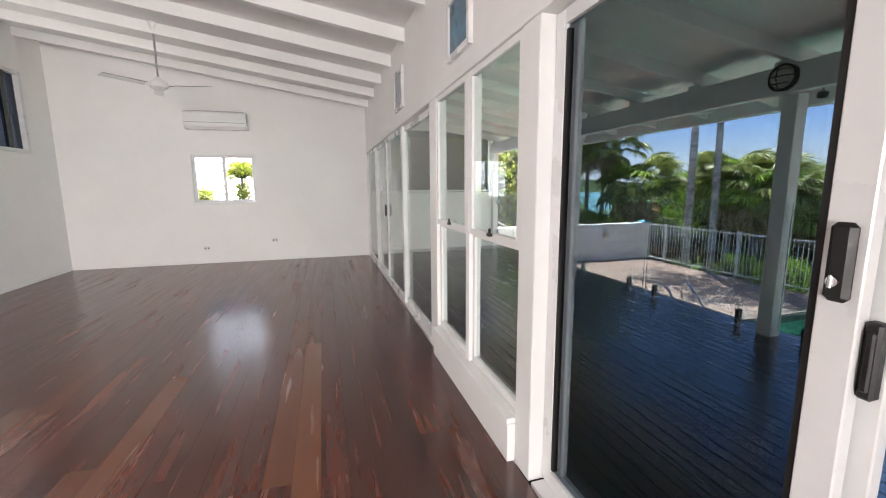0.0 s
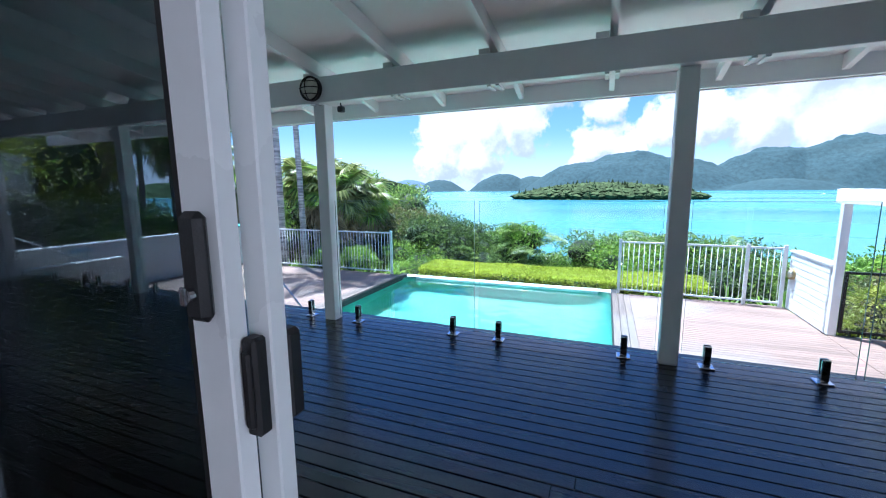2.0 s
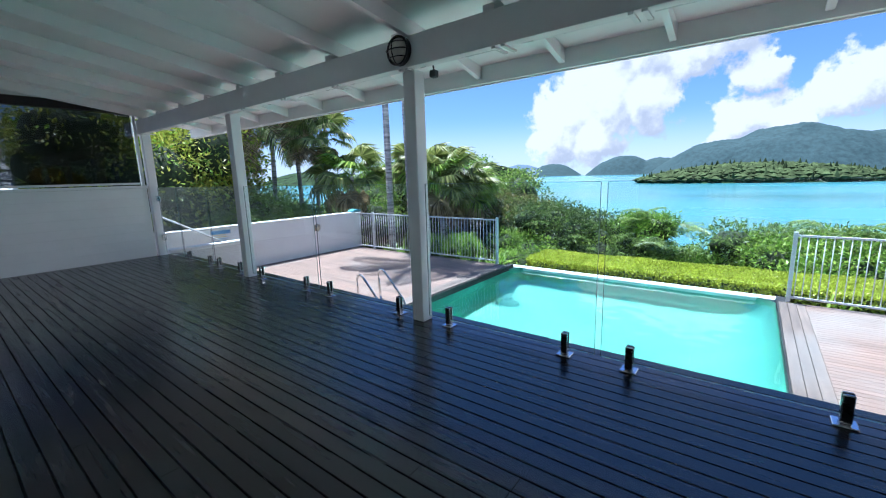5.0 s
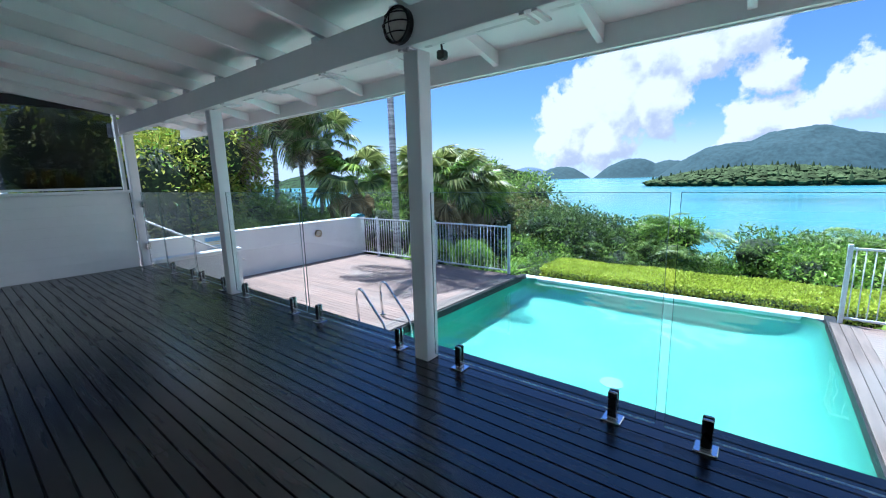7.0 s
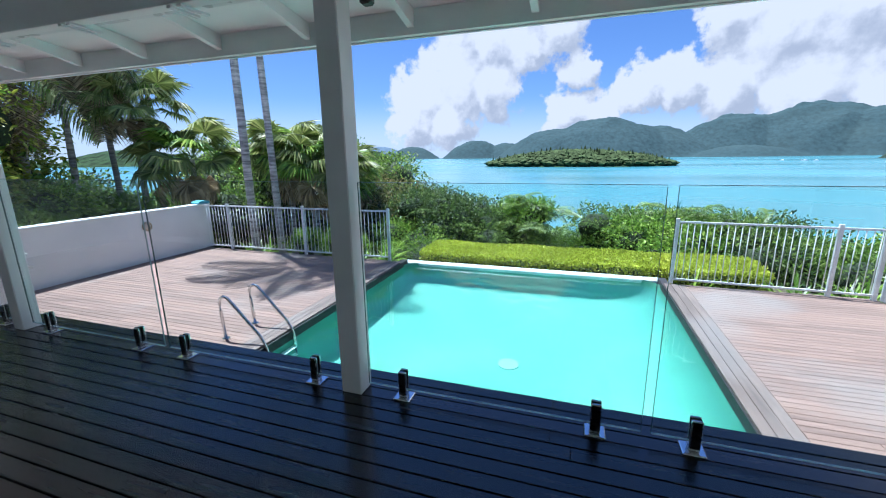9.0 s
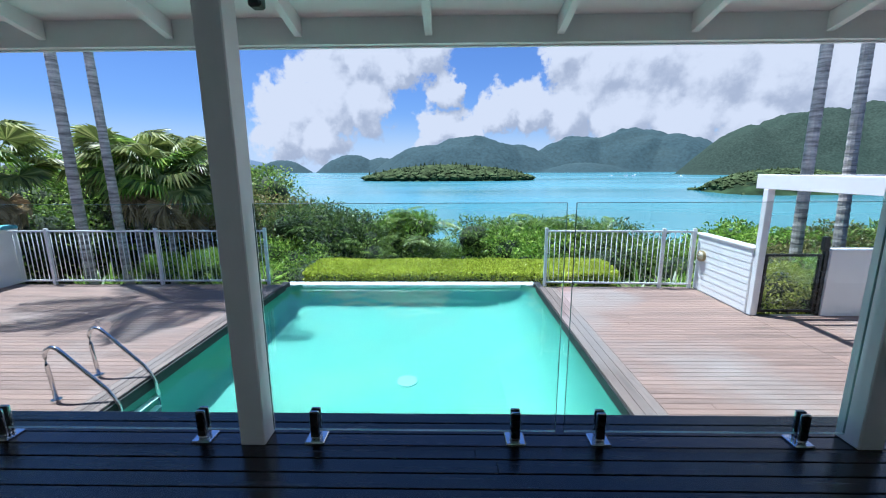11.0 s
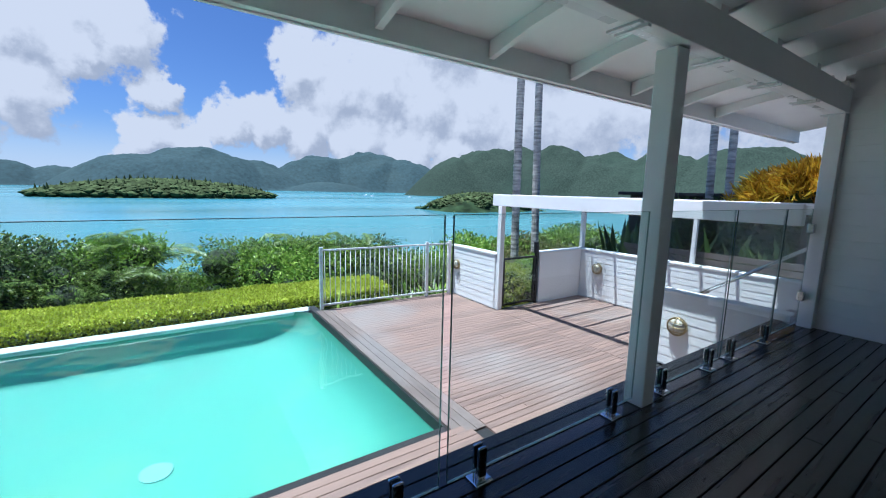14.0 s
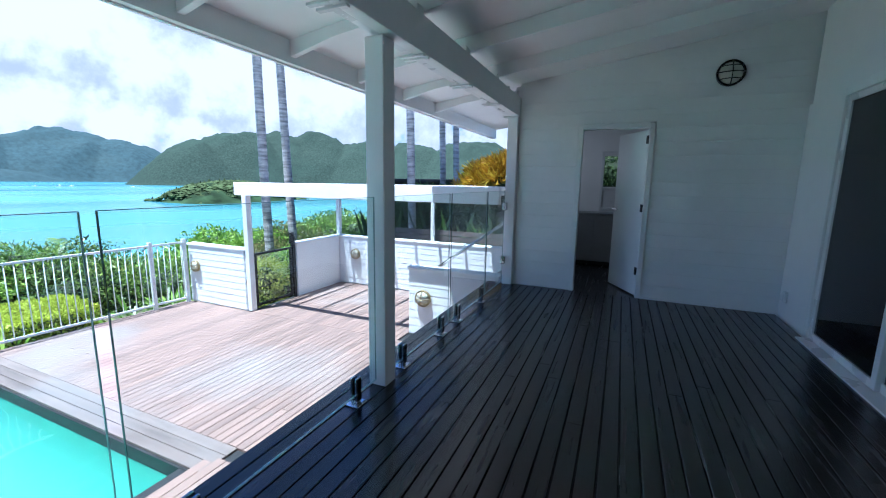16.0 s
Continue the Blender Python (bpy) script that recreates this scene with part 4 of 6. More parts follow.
def glass_panel(y1, y0, z0=0.055, z1=1.225, x=FX):
    t = thing("glass_fence_panel", "frameless clear glass pool fence panel on spigots", "glass panel", (x, 0, 0), "glass fence panels")
    p = part("pane", boxes(((-0.005, y0, z0), (0.005, y1, z1))), GLASS, t)
    p.visible_shadow = False
    # south and top edges coloured as if lit, the bottom one as a glint
    for e, mat in ((y0 - 0.001, GLASSEDGE_LIT), (y1 + 0.001, GLASSEDGE)):
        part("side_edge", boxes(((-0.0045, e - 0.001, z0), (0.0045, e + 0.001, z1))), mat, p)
    part("bottom_edge", boxes(((-0.0065, y0, z0 - 0.003), (0.0065, y1, z0))), GLASSEDGE_GLINT, p)
    part("top_edge", boxes(((-0.0062, y0, z1), (0.0062, y1, z1 + 0.002))), GLASSEDGE_LIT, p)
    return t


for a, b in PANELS:
    glass_panel(a, b)
for a, b, yh, lab in ((-2.735, -3.44, -3.475, "clear glass pool gate hinged to the end post"), (8.66, 7.88, 8.70, "clear glass pool gate hinged to the end post")):
    g = glass_panel(max(a, b), min(a, b))
    tagged(g, lab, "glass gate")
    for z in (0.28, 0.98):
        h = part("hinge", boxes(((-0.03, yh - 0.035, z), (0.03, yh + 0.035, z + 0.10)), bevel=0.008), STEEL, g)

# ---------------------------------------------------------------- white pool rails
def pool_rail(name, x, ya, yb, posts, top=0.19, x2=None):
    x2 = x if x2 is None else x2
    L = yb - ya
    ang = math.degrees(math.atan2(-(x2 - x), L))
    t = thing(name, "white aluminium pool fence with round vertical bars", "fence", (x, ya, LOW), kind="", turn=ang)
    L = math.hypot(L, x2 - x)
    part("top_rail", boxes(((-0.018, 0, 1.13), (0.018, L, 1.165)), bevel=0.004), ALU, t)
    part("bottom_rail", boxes(((-0.018, 0, 0.07), (0.018, L, 0.105)), bevel=0.004), ALU, t)
    bm = bmesh.new()
    rod(bm, (0, 0, 0.105), (0, 0, 1.13), 0.008, 8)
    bar = mesh_of("bar", bm, ALU, True)
    n = round(L / 0.10)
    for k in range(1, n):
        o = new("bar", bar)
        o.parent = t
        o.location = (0, L * k / n, 0)
    for p in posts:
        q = min(max(p - ya, 0), L)
        part("post", boxes(((-0.03, q - 0.03, 0.0), (0.03, q + 0.03, 1.21)), bevel=0.004), ALU, t)
    return t


pool_rail("pool_fence", 10.16, 5.38, 10.80, (5.38, 7.66, 9.98))
pool_rail("pool_fence", 9.92, -3.28, -0.35, (-3.24, -2.66, -0.38), x2=10.06)

# ---------------------------------------------------------------- pergola, gate, stairs
pergola = thing("pergola", "white painted timber pergola over the stair nook", "pergola", (0, 0, 0))
PT = 1.27
part("front_beam", boxes(((3.93, -3.45, PT - 0.22), (8.65, -3.355, PT)), bevel=0.006), WHITE, pergola)
part("side_beam", boxes(((8.40, -5.95, PT - 0.18), (8.49, -3.452, PT - 0.01)), bevel=0.006), WHITE, pergola)
part("back_beam", boxes(((3.93, -5.95, PT - 0.18), (8.39, -5.86, PT - 0.01)), bevel=0.006), WHITE, pergola)
for x in [4.3 + 0.56 * k for k in range(8)]:
    part("slat", boxes(((x - 0.022, -5.85, PT - 0.14), (x + 0.022, -3.455, PT - 0.03))), WHITE, pergola)
part("post", boxes(((8.375, -3.46, LOW), (8.475, -3.35, PT - 0.222)), bevel=0.006), WHITE, pergola)
part("post", boxes(((8.37, -5.93, 0.11), (8.46, -5.84, PT - 0.182)), bevel=0.006), WHITE, pergola)
part("post", boxes(((6.0, -5.92, 0.11), (6.07, -5.85, PT - 0.182)), bevel=0.006), WHITE, pergola)

gate = thing("garden_gate", "black steel framed gate with a clear panel, closed", "gate", (8.42, 0, LOW))
part("gate_frame", boxes(((-0.02, -4.38, 0.05), (0.02, -4.34, 1.02)), ((-0.02, -3.53, 0.05), (0.02, -3.49, 1.02)), ((-0.02, -4.34, 0.05), (0.02, -3.53, 0.09)), ((-0.02, -4.34, 0.98), (0.02, -3.53, 1.02))), DARKSTEEL, gate)
part("gate_post", boxes(((-0.03, -4.46, 0), (0.03, -4.40, 1.22))), DARKSTEEL, gate)
part("latch", boxes(((-0.035, -4.44, 1.08), (0.035, -4.36, 1.30)), bevel=0.006), BLACKPLASTIC, gate)
gp = part("pane", boxes(((-0.003, -4.34, 0.09), (0.003, -3.53, 0.98))), GLASS, gate)
gp.visible_shadow = False


def stairs(name, x0, y0, y1, label):
    t = tagged(new(name), label, "stairs", kind="structure")
    n = 5
    for k in range(n):
        z = LOW + (k + 1) * (-LOW / (n + 1))
        x = x0 + (n - 1 - k) * 0.27
        part("tread", boxes(((x, y0, z - 0.035), (x + 0.30, y1, z)), bevel=0.004), DECKGREYX, t)
        part("riser", boxes(((x + 0.26, y0, z - 0.1667), (x + 0.28, y1, z - 0.036))), DARKFASCIA, t)
    return t


stairs("stairs_south", 3.98, -5.80, -3.82, "timber stairs from the pool deck up to the verandah")
stairs("stairs_north", 3.98, 9.02, 10.84, "timber stairs at the far end of the verandah")


def hand_rail(name, a, b, mat, label):
    a, b = Vector(a), Vector(b)
    t = thing(name, label, "handrail", a)
    bm = bmesh.new()
    tube(bm, [(0, 0, 0), b - a], 0.022, 10)
    rail = part("rail", bm, mat, t, smooth=True)
    for f in (0.12, 0.88):
        p = (b - a) * f
        bm = bmesh.new()
        rod(bm, p, p + Vector((0, -0.09 if a.y < 0 else 0.12, -0.03)), 0.008, 8)
        part("bracket", bm, mat, rail)
    return t


hand_rail("handrail", (5.05, -3.85, 0.0), (3.96, -3.85, 0.80), STEEL, "sloping metal stair handrail on the stair wall")
hand_rail("handrail", (6.4, 10.77, -0.55), (4.2, 10.77, 0.75), ALU, "sloping white stair handrail on the garden wall")

# pool ladder
ladder = thing("pool_ladder", "curved stainless steel pool ladder rails", "pool ladder", (5.80, PY1, LOW))
for x in (0.0, 0.52):
    bm = bmesh.new()
    pts = [(x, 0.62, 0.0), (x, 0.65, 0.40), (x, 0.655, 0.50), (x, 0.63, 0.57), (x, 0.57, 0.605), (x, 0.51, 0.59), (x, 0.45, 0.53), (x, 0.06, 0.13), (x, 0.0, 0.04), (x, -0.04, -0.06), (x, -0.06, -0.3), (x, -0.06, -1.0)]
    tube(bm, pts, 0.021, 10)
    rail = part("rail", bm, STEEL, ladder, smooth=True)
    bm = bmesh.new()
    rod(bm, (x, 0.62, 0.001), (x, 0.62, 0.02), 0.05, 16)
    part("flange", bm, STEEL, rail)
for z in (-0.35, -0.62, -0.89):
    part("step", boxes(((0.02, -0.10, z), (0.50, -0.02, z + 0.02)), bevel=0.004), ALU, ladder)


# ---------------------------------------------------------------- bulkhead lamps
LAMPGLASS = material("frosted_lamp_glass", (0.62, 0.60, 0.50), 0.25, vary=0.06, scale=10)
BRASS = material("weathered_brass", (0.42, 0.33, 0.17), 0.4, 0.8, vary=0.2, scale=20)
GREYMETAL = material("grey_lamp_metal", (0.09, 0.10, 0.10), 0.45, 0.3, vary=0.2, scale=20)


def bulkhead_lamp(at, turn, mat, r, label):
    """A round caged lamp on a wall; it faces its own +y before the turn."""
    t = thing("bulkhead_lamp", label, "wall lamp", at, "bulkhead lamps", turn=turn)
    bm = bmesh.new()
    rod(bm, (0, 0, 0), (0, 0.035, 0), r, 32)
    part("base", bm, mat, t)
    bm = bmesh.new()
    bmesh.ops.create_uvsphere(bm, u_segments=24, v_segments=12, radius=r * 0.86, matrix=Matrix.Translation((0, 0.03, 0)) @ Matrix.Diagonal((1, 0.62, 1, 1)))
    bmesh.ops.delete(bm, geom=[v for v in bm.verts if v.co.y < 0.028], context="VERTS")
    part("diffuser", bm, LAMPGLASS, t, "frosted glass dome", smooth=True)
    bm = bmesh.new()
    ring = [(r * 0.95 * math.cos(a), 0.045, r * 0.95 * math.sin(a)) for a in [2 * math.pi * k / 28 for k in range(29)]]
    tube(bm, ring, r * 0.075, 8, caps=False)
    ring_part = part("ring", bm, mat, t, smooth=True)
    for off in (0.0,):
        for axis in (0, 1):
            bm = bmesh.new()
            pts = []
            for k in range(13):
                a = math.pi * k / 12
                u = r * 0.93 * math.cos(a)
                w = 0.045 + r * 0.58 * math.sin(a)
                pts.append((u, w, off) if axis == 0 else (off, w, u))
            tube(bm, pts, r * 0.045, 6)
            part("cage_bar", bm, mat, ring_part, smooth=True)
    for s in (-1, 1):
        bm = bmesh.new()
        h = r * 0.5
        w = math.sqrt(r * r * 0.8 - h * h)
        tube(bm, [(w * math.cos(math.pi * k / 10), 0.045 + r * 0.46 * math.sin(math.pi * k / 10), s * h) for k in range(11)], r * 0.04, 6)
        part("cage_bar", bm, mat, ring_part, smooth=True)
    return t


bulkhead_lamp((1.60, SOUTH + 0.02, 2.465), 0, DARKSTEEL, 0.125, "round black caged bulkhead lamp on the weatherboard wall")
bulkhead_lamp((3.758, 2.56, 2.27), 90, DARKSTEEL, 0.11, "round black caged bulkhead lamp on the verandah beam")
bulkhead_lamp((9.74, -3.335, -0.30), 0, BRASS, 0.105, "round caged brass bulkhead lamp on the low wall")
bulkhead_lamp((7.90, -5.80, -0.30), 0, BRASS, 0.115, "round caged brass bulkhead lamp on the nook wall")
bulkhead_lamp((5.12, -3.64, -0.40), 0, BRASS, 0.125, "round caged brass bulkhead lamp on the stair wall")
bulkhead_lamp((8.63, 10.86, -0.17), 180, BRASS, 0.105, "round caged bulkhead lamp on the rendered garden wall")

spot = thing("security_spotlight", "small black adjustable spotlight under the eave beam", "spotlight", (3.96, 2.40, 2.20))
bm = bmesh.new()
rod(bm, (0, 0, 0.0), (0, 0, -0.012), 0.03, 12)
rod(bm, (0, 0, -0.012), (0.01, 0, -0.06), 0.007, 8)
part("bracket", bm, BLACKPLASTIC, spot)
part("head", boxes(((-0.022, -0.03, -0.115), (0.04, 0.03, -0.058)), bevel=0.01), BLACKPLASTIC, spot)

# ---------------------------------------------------------------- living room things
aircon = thing("air_conditioner", "white wall-mounted split air conditioner on the end wall", "air conditioner", (-1.79, ROOM_N, 2.43))
bm = bmesh.new()
prism(bm, [(-0.002, 0.0), (-0.13, 0.0), (-0.19, 0.05), (-0.205, 0.14), (-0.20, 0.27), (-0.17, 0.30), (-0.002, 0.30)], "x", -0.50, 0.50)
housing = part("housing", bm, ALU, aircon)
part("top_grille", boxes(*[((-0.47, -0.165 + 0.02 * k, 0.301), (0.47, -0.155 + 0.02 * k, 0.306)) for k in range(8)]), GREYMETAL, housing)
bm = bmesh.new()
prism(bm, [(-0.192, 0.045), (-0.135, -0.004), (-0.130, 0.0), (-0.186, 0.05)], "x", -0.46, 0.46)
part("flap", bm, WHITE, housing)
part("seam", boxes(((-0.49, -0.2075, 0.105), (0.49, -0.2045, 0.110))), GREYMETAL, housing)

FY = 6.0
fan_x = -1.915
fan = thing("ceiling_fan", "white and steel three-blade ceiling fan on a long rod", "ceiling fan", (fan_x, FY, 2.66))
ceil_here = rafter_z(fan_x) + c0 - 2.66
bm = bmesh.new()
rod(bm, (0, 0, 0.10), (0, 0, ceil_here), 0.012, 10)
part("rod", bm, STEEL, fan)
bm = bmesh.new()
rod(bm, (0, 0, ceil_here - 0.08), (0, 0, ceil_here), 0.03, 16, 0.055)
part("canopy", bm, ALU, fan)
bm = bmesh.new()
rod(bm, (0, 0, -0.03), (0, 0, 0.03), 0.10, 24)
rod(bm, (0, 0, 0.03), (0, 0, 0.09), 0.09, 24, 0.03)
rod(bm, (0, 0, -0.06), (0, 0, -0.03), 0.045, 24, 0.095)
part("motor", bm, ALU, fan, smooth=False)
for k in range(3):
    a = -12 + 120 * k
    bm = boxes(((0.15, -0.055, -0.004), (0.62, 0.055, 0.004)), bevel=0.003)
    part("blade", bm, STEEL, fan, m=pose(0, 0, -0.01, 0, 0, a) @ pose(0, 0, 0, 10, 0, 0))
    part("blade_arm", boxes(((0.08, -0.02, -0.004), (0.17, 0.02, 0.004))), ALU, fan, m=pose(0, 0, -0.012, 0, 0, a))

PIC1 = material("blue_abstract_print", (0.10, 0.27, 0.40), 0.35, vary=0.5, scale=7, dirt=(0.05, 0.13, 0.24), dirt_scale=9, dirt_amount=0.9)
PIC2 = material("pale_blue_print", (0.42, 0.46, 0.50), 0.35, vary=0.3, scale=9, dirt=(0.25, 0.30, 0.36), dirt_scale=11, dirt_amount=0.8)
for y, z, w, h, mat, lab in ((2.49, 2.39, 0.43, 0.38, PIC1, "small square framed blue picture over the windows"), (4.57, 2.44, 0.48, 0.42, PIC2, "small square framed pale blue picture over the doors")):
    t = thing("framed_picture", lab, "picture", (WALL_IN, y, z), "framed pictures")
    e = 0.035
    part("picture_frame", boxes(((-0.03, -w / 2, -h / 2), (-0.001, -w / 2 + e, h / 2)), ((-0.03, w / 2 - e, -h / 2), (-0.001, w / 2, h / 2)), ((-0.03, -w / 2 + e, -h / 2), (-0.001, w / 2 - e, -h / 2 + e)), ((-0.03, -w / 2 + e, h / 2 - e), (-0.001, w / 2 - e, h / 2))), ALU, t)
    part("print", boxes(((-0.016, -w / 2 + e, -h / 2 + e), (-0.006, w / 2 - e, h / 2 - e))), mat, t)

for x, z, lab in ((-2.15, 0.285, "white double power outlet on the end wall"), (-0.96, 0.39, "white wall outlet on the end wall")):
    t = thing("power_outlet", lab, "outlet", (x, ROOM_N, z), "wall outlets")
    part("plate", boxes(((-0.058, -0.010, -0.037), (0.058, -0.001, 0.037)), bevel=0.003), ALU, t)
    for s in (-0.026, 0.026):
        part("socket", boxes(((s - 0.012, -0.012, -0.014), (s + 0.012, -0.0101, 0.012))), GREYMETAL, t)
t = thing("power_outlet", "white weatherproof outlet on the verandah wall", "outlet", (WALL_OUT, -3.40, 0.23), "wall outlets")
part("plate", boxes(((0.001, -0.04, -0.055), (0.03, 0.04, 0.055)), bevel=0.006), ALU, t)
part("cover", boxes(((0.0305, -0.03, -0.045), (0.042, 0.03, 0.03)), bevel=0.006), ALU, t)

end_window = thing("window_3", "white sliding window with two panes in the end wall", "window", (0, ROOM_N, 0), kind="structure")
part("architrave", boxes(((-2.315, -0.018, 1.09), (-2.27, -0.001, 2.035)), ((-1.24, -0.018, 1.09), (-1.195, -0.001, 2.035)), ((-2.27, -0.018, 1.99), (-1.24, -0.001, 2.035)), ((-2.27, -0.03, 1.09), (-1.24, -0.001, 1.13))), WHITE, end_window)
for a, b, d in ((-2.268, -1.735, 0.05), (-1.775, -1.242, 0.085)):
    s = part("sash", boxes(((a, d - 0.015, 1.132), (a + 0.045, d + 0.015, 1.988)), ((b - 0.045, d - 0.015, 1.132), (b, d + 0.015, 1.988)), ((a + 0.045, d - 0.015, 1.132), (b - 0.045, d + 0.015, 1.177)), ((a + 0.045, d - 0.015, 1.943), (b - 0.045, d + 0.015, 1.988))), ALU, end_window)
    p = part("pane", boxes(((a + 0.04, d - 0.002, 1.172), (b - 0.04, d + 0.002, 1.948))), WINGLASS, s)
    p.visible_shadow = False

west_window = thing("window_4", "high grey-framed window with dark glass in the long wall", "window", (ROOM_W, 0, 0), kind="structure")
part("window_frame", boxes(((-0.10, 7.67, 1.932), (0.02, 7.728, 3.098)), ((-0.10, 5.402, 1.932), (0.02, 5.46, 3.098)), ((-0.10, 5.46, 1.932), (0.02, 7.67, 1.98)), ((-0.10, 5.46, 3.05), (0.02, 7.67, 3.098))), ALU, west_window)
part("mullion", boxes(((-0.08, 7.40, 1.98), (0.0, 7.44, 3.05)), ((-0.08, 6.45, 1.98), (0.0, 6.50, 3.05))), GREYMETAL, west_window)
p = part("pane", boxes(((-0.05, 5.46, 1.98), (-0.044, 7.67, 3.05))), DARKGLASS, west_window)
p.visible_shadow = False
# unseen frame on a closed wall, added to go with the rear lamp
added_rear_window = thing("added_window_5", "unseen window frame added on the closed wall for the rear fill lamp", "window", (0, ROOM_S, 0), kind="structure")
part("window_frame", boxes(((-3.6, 0.001, 0.5), (-3.5, 0.03, 2.3)), ((-0.5, 0.001, 0.5), (-0.4, 0.03, 2.3)), ((-3.5, 0.001, 2.2), (-0.5, 0.03, 2.3)), ((-3.5, 0.001, 0.5), (-0.5, 0.03, 0.6))), ALU, added_rear_window)

skirting = tagged(new("baseboard", mesh_of("baseboard", boxes(((ROOM_W + 0.0, ROOM_N - 0.014, 0.001), (WALL_IN - 0.02, ROOM_N - 0.0005, 0.045)), ((ROOM_W + 0.0005, ROOM_S, 0.001), (ROOM_W + 0.014, ROOM_N - 0.015, 0.045))), WHITE)), "low white painted skirting board", "baseboard", kind="structure")

# small sign on the garden wall
SIGNBLUE = material("blue_sign_print", (0.10, 0.32, 0.62), 0.4, vary=0.1, scale=20)
SIGNYEL = material("yellow_sign_print", (0.75, 0.60, 0.12), 0.4, vary=0.1, scale=20)
sign = thing("pool_safety_sign", "small blue, white and yellow pool safety sign on the garden wall", "sign", (5.80, 10.855, -0.06))
part("board", boxes(((-0.24, -0.008, -0.16), (0.24, -0.001, 0.16))), ALU, sign)
part("header", boxes(((-0.23, -0.011, 0.06), (0.23, -0.0085, 0.15))), SIGNBLUE, sign)
for k in range(4):
    part("text_bar", boxes(((-0.21, -0.011, 0.03 - 0.05 * k), (0.12 + 0.03 * (k % 3), -0.0085, 0.045 - 0.05 * k))), SIGNYEL if k < 2 else SIGNBLUE, sign)

TARP = material("sea_blue_cloth", (0.12, 0.42, 0.50), 0.7, vary=0.25, scale=12, bump=0.5, bump_scale=40)
cloth = thing("folded_cover", "folded sea-blue pool cover lying on the garden wall", "pool cover", (10.22, 10.94, 0.185))
bm = bmesh.new()
prism(bm, [(-0.16, 0.0), (0.16, 0.0), (0.19, 0.035), (0.13, 0.075), (0.02, 0.085), (-0.12, 0.07), (-0.19, 0.03)], "y", -0.13, 0.13)
part("cloth", bm, TARP, cloth)

# ---------------------------------------------------------------- plants
LEAF_MID = leaf_material("mid_green_leaves", (0.186, 0.300, 0.064), (0.391, 0.494, 0.130))
LEAF_DARK = leaf_material("dark_green_leaves", (0.080, 0.146, 0.042), (0.217, 0.285, 0.092))
LEAF_OLIVE = leaf_material("olive_leaves", (0.170, 0.189, 0.060), (0.379, 0.299, 0.109))
LEAF_GREY = leaf_material("grey_green_leaves", (0.162, 0.211, 0.143), (0.325, 0.344, 0.249))
LEAF_LIME = leaf_material("lime_hedge_leaves", (0.580, 0.664, 0.065), (0.786, 0.824, 0.150), vary=0.45)
LEAF_FRESH = leaf_material("fresh_green_leaves", (0.218, 0.395, 0.049), (0.514, 0.671, 0.119))
LEAF_YELLOW = leaf_material("yellow_green_leaves", (0.351, 0.410, 0.044), (0.643, 0.624, 0.146), vary=0.45)
LEAF_GOLD = leaf_material("golden_croton_leaves", (0.62, 0.36, 0.02), (0.85, 0.70, 0.07), vary=0.5)
FROND = leaf_material("palm_frond", (0.235, 0.304, 0.083), (0.490, 0.510, 0.186), gloss=0.45)
FROND_DRY = leaf_material("dry_palm_frond", (0.455, 0.352, 0.205), (0.751, 0.615, 0.387), gloss=0.6)
# dark green filler: the shade deep inside crowns is put into this colour
INNER_SHADE = material("inner_shade_filler", (0.04, 0.065, 0.022), 0.9, vary=0.5, scale=9, bump=0.8, bump_scale=25)
BARK = material("grey_brown_bark", (0.22, 0.17, 0.13), 0.9, vary=0.35, scale=8, stretch=(1, 1, 0.3), bump=0.8, bump_scale=30)
PALMBARK = material("ringed_palm_bark", (0.58, 0.54, 0.48), 0.85, vary=0.45, scale=5, stretch=(0.5, 0.5, 3.2), bump=0.7, bump_scale=18, dirt=(0.2, 0.18, 0.15), dirt_scale=3.5, dirt_amount=0.5)


def leaves_mesh(name, pts, out, size, mat, rng, aspect=0.42, droop=0.25, spread=0.9):
    """Single folded leaves at pts, turned outwards with some scatter."""
    n = len(pts)
    d = out + rng.normal(0, spread, (n, 3))
    d[:, 2] -= droop
    d /= np.linalg.norm(d, axis=1)[:, None]
    side = np.cross(d, rng.normal(0, 1, (n, 3)))
    side /= np.linalg.norm(side, axis=1)[:, None] + 1e-9
    up = np.cross(side, d)
    s = (size * rng.uniform(0.6, 1.3, n))[:, None]
    base, tip = pts, pts + d * s
    mid = pts + d * s * 0.45
    left = mid + side * s * aspect * 0.5 + up * s * 0.10
    right = mid - side * s * aspect * 0.5 + up * s * 0.10
    v = np.stack([base, left, tip, right], 1).reshape(-1, 3)
    k = np.arange(n) * 4
    f = np.concatenate([np.stack([k, k + 1, k + 2], 1), np.stack([k, k + 2, k + 3], 1)])
    me = bpy.data.meshes.new(name)
    me.from_pydata(v.tolist(), [], f.tolist())
    me.materials.append(mat)
    return me


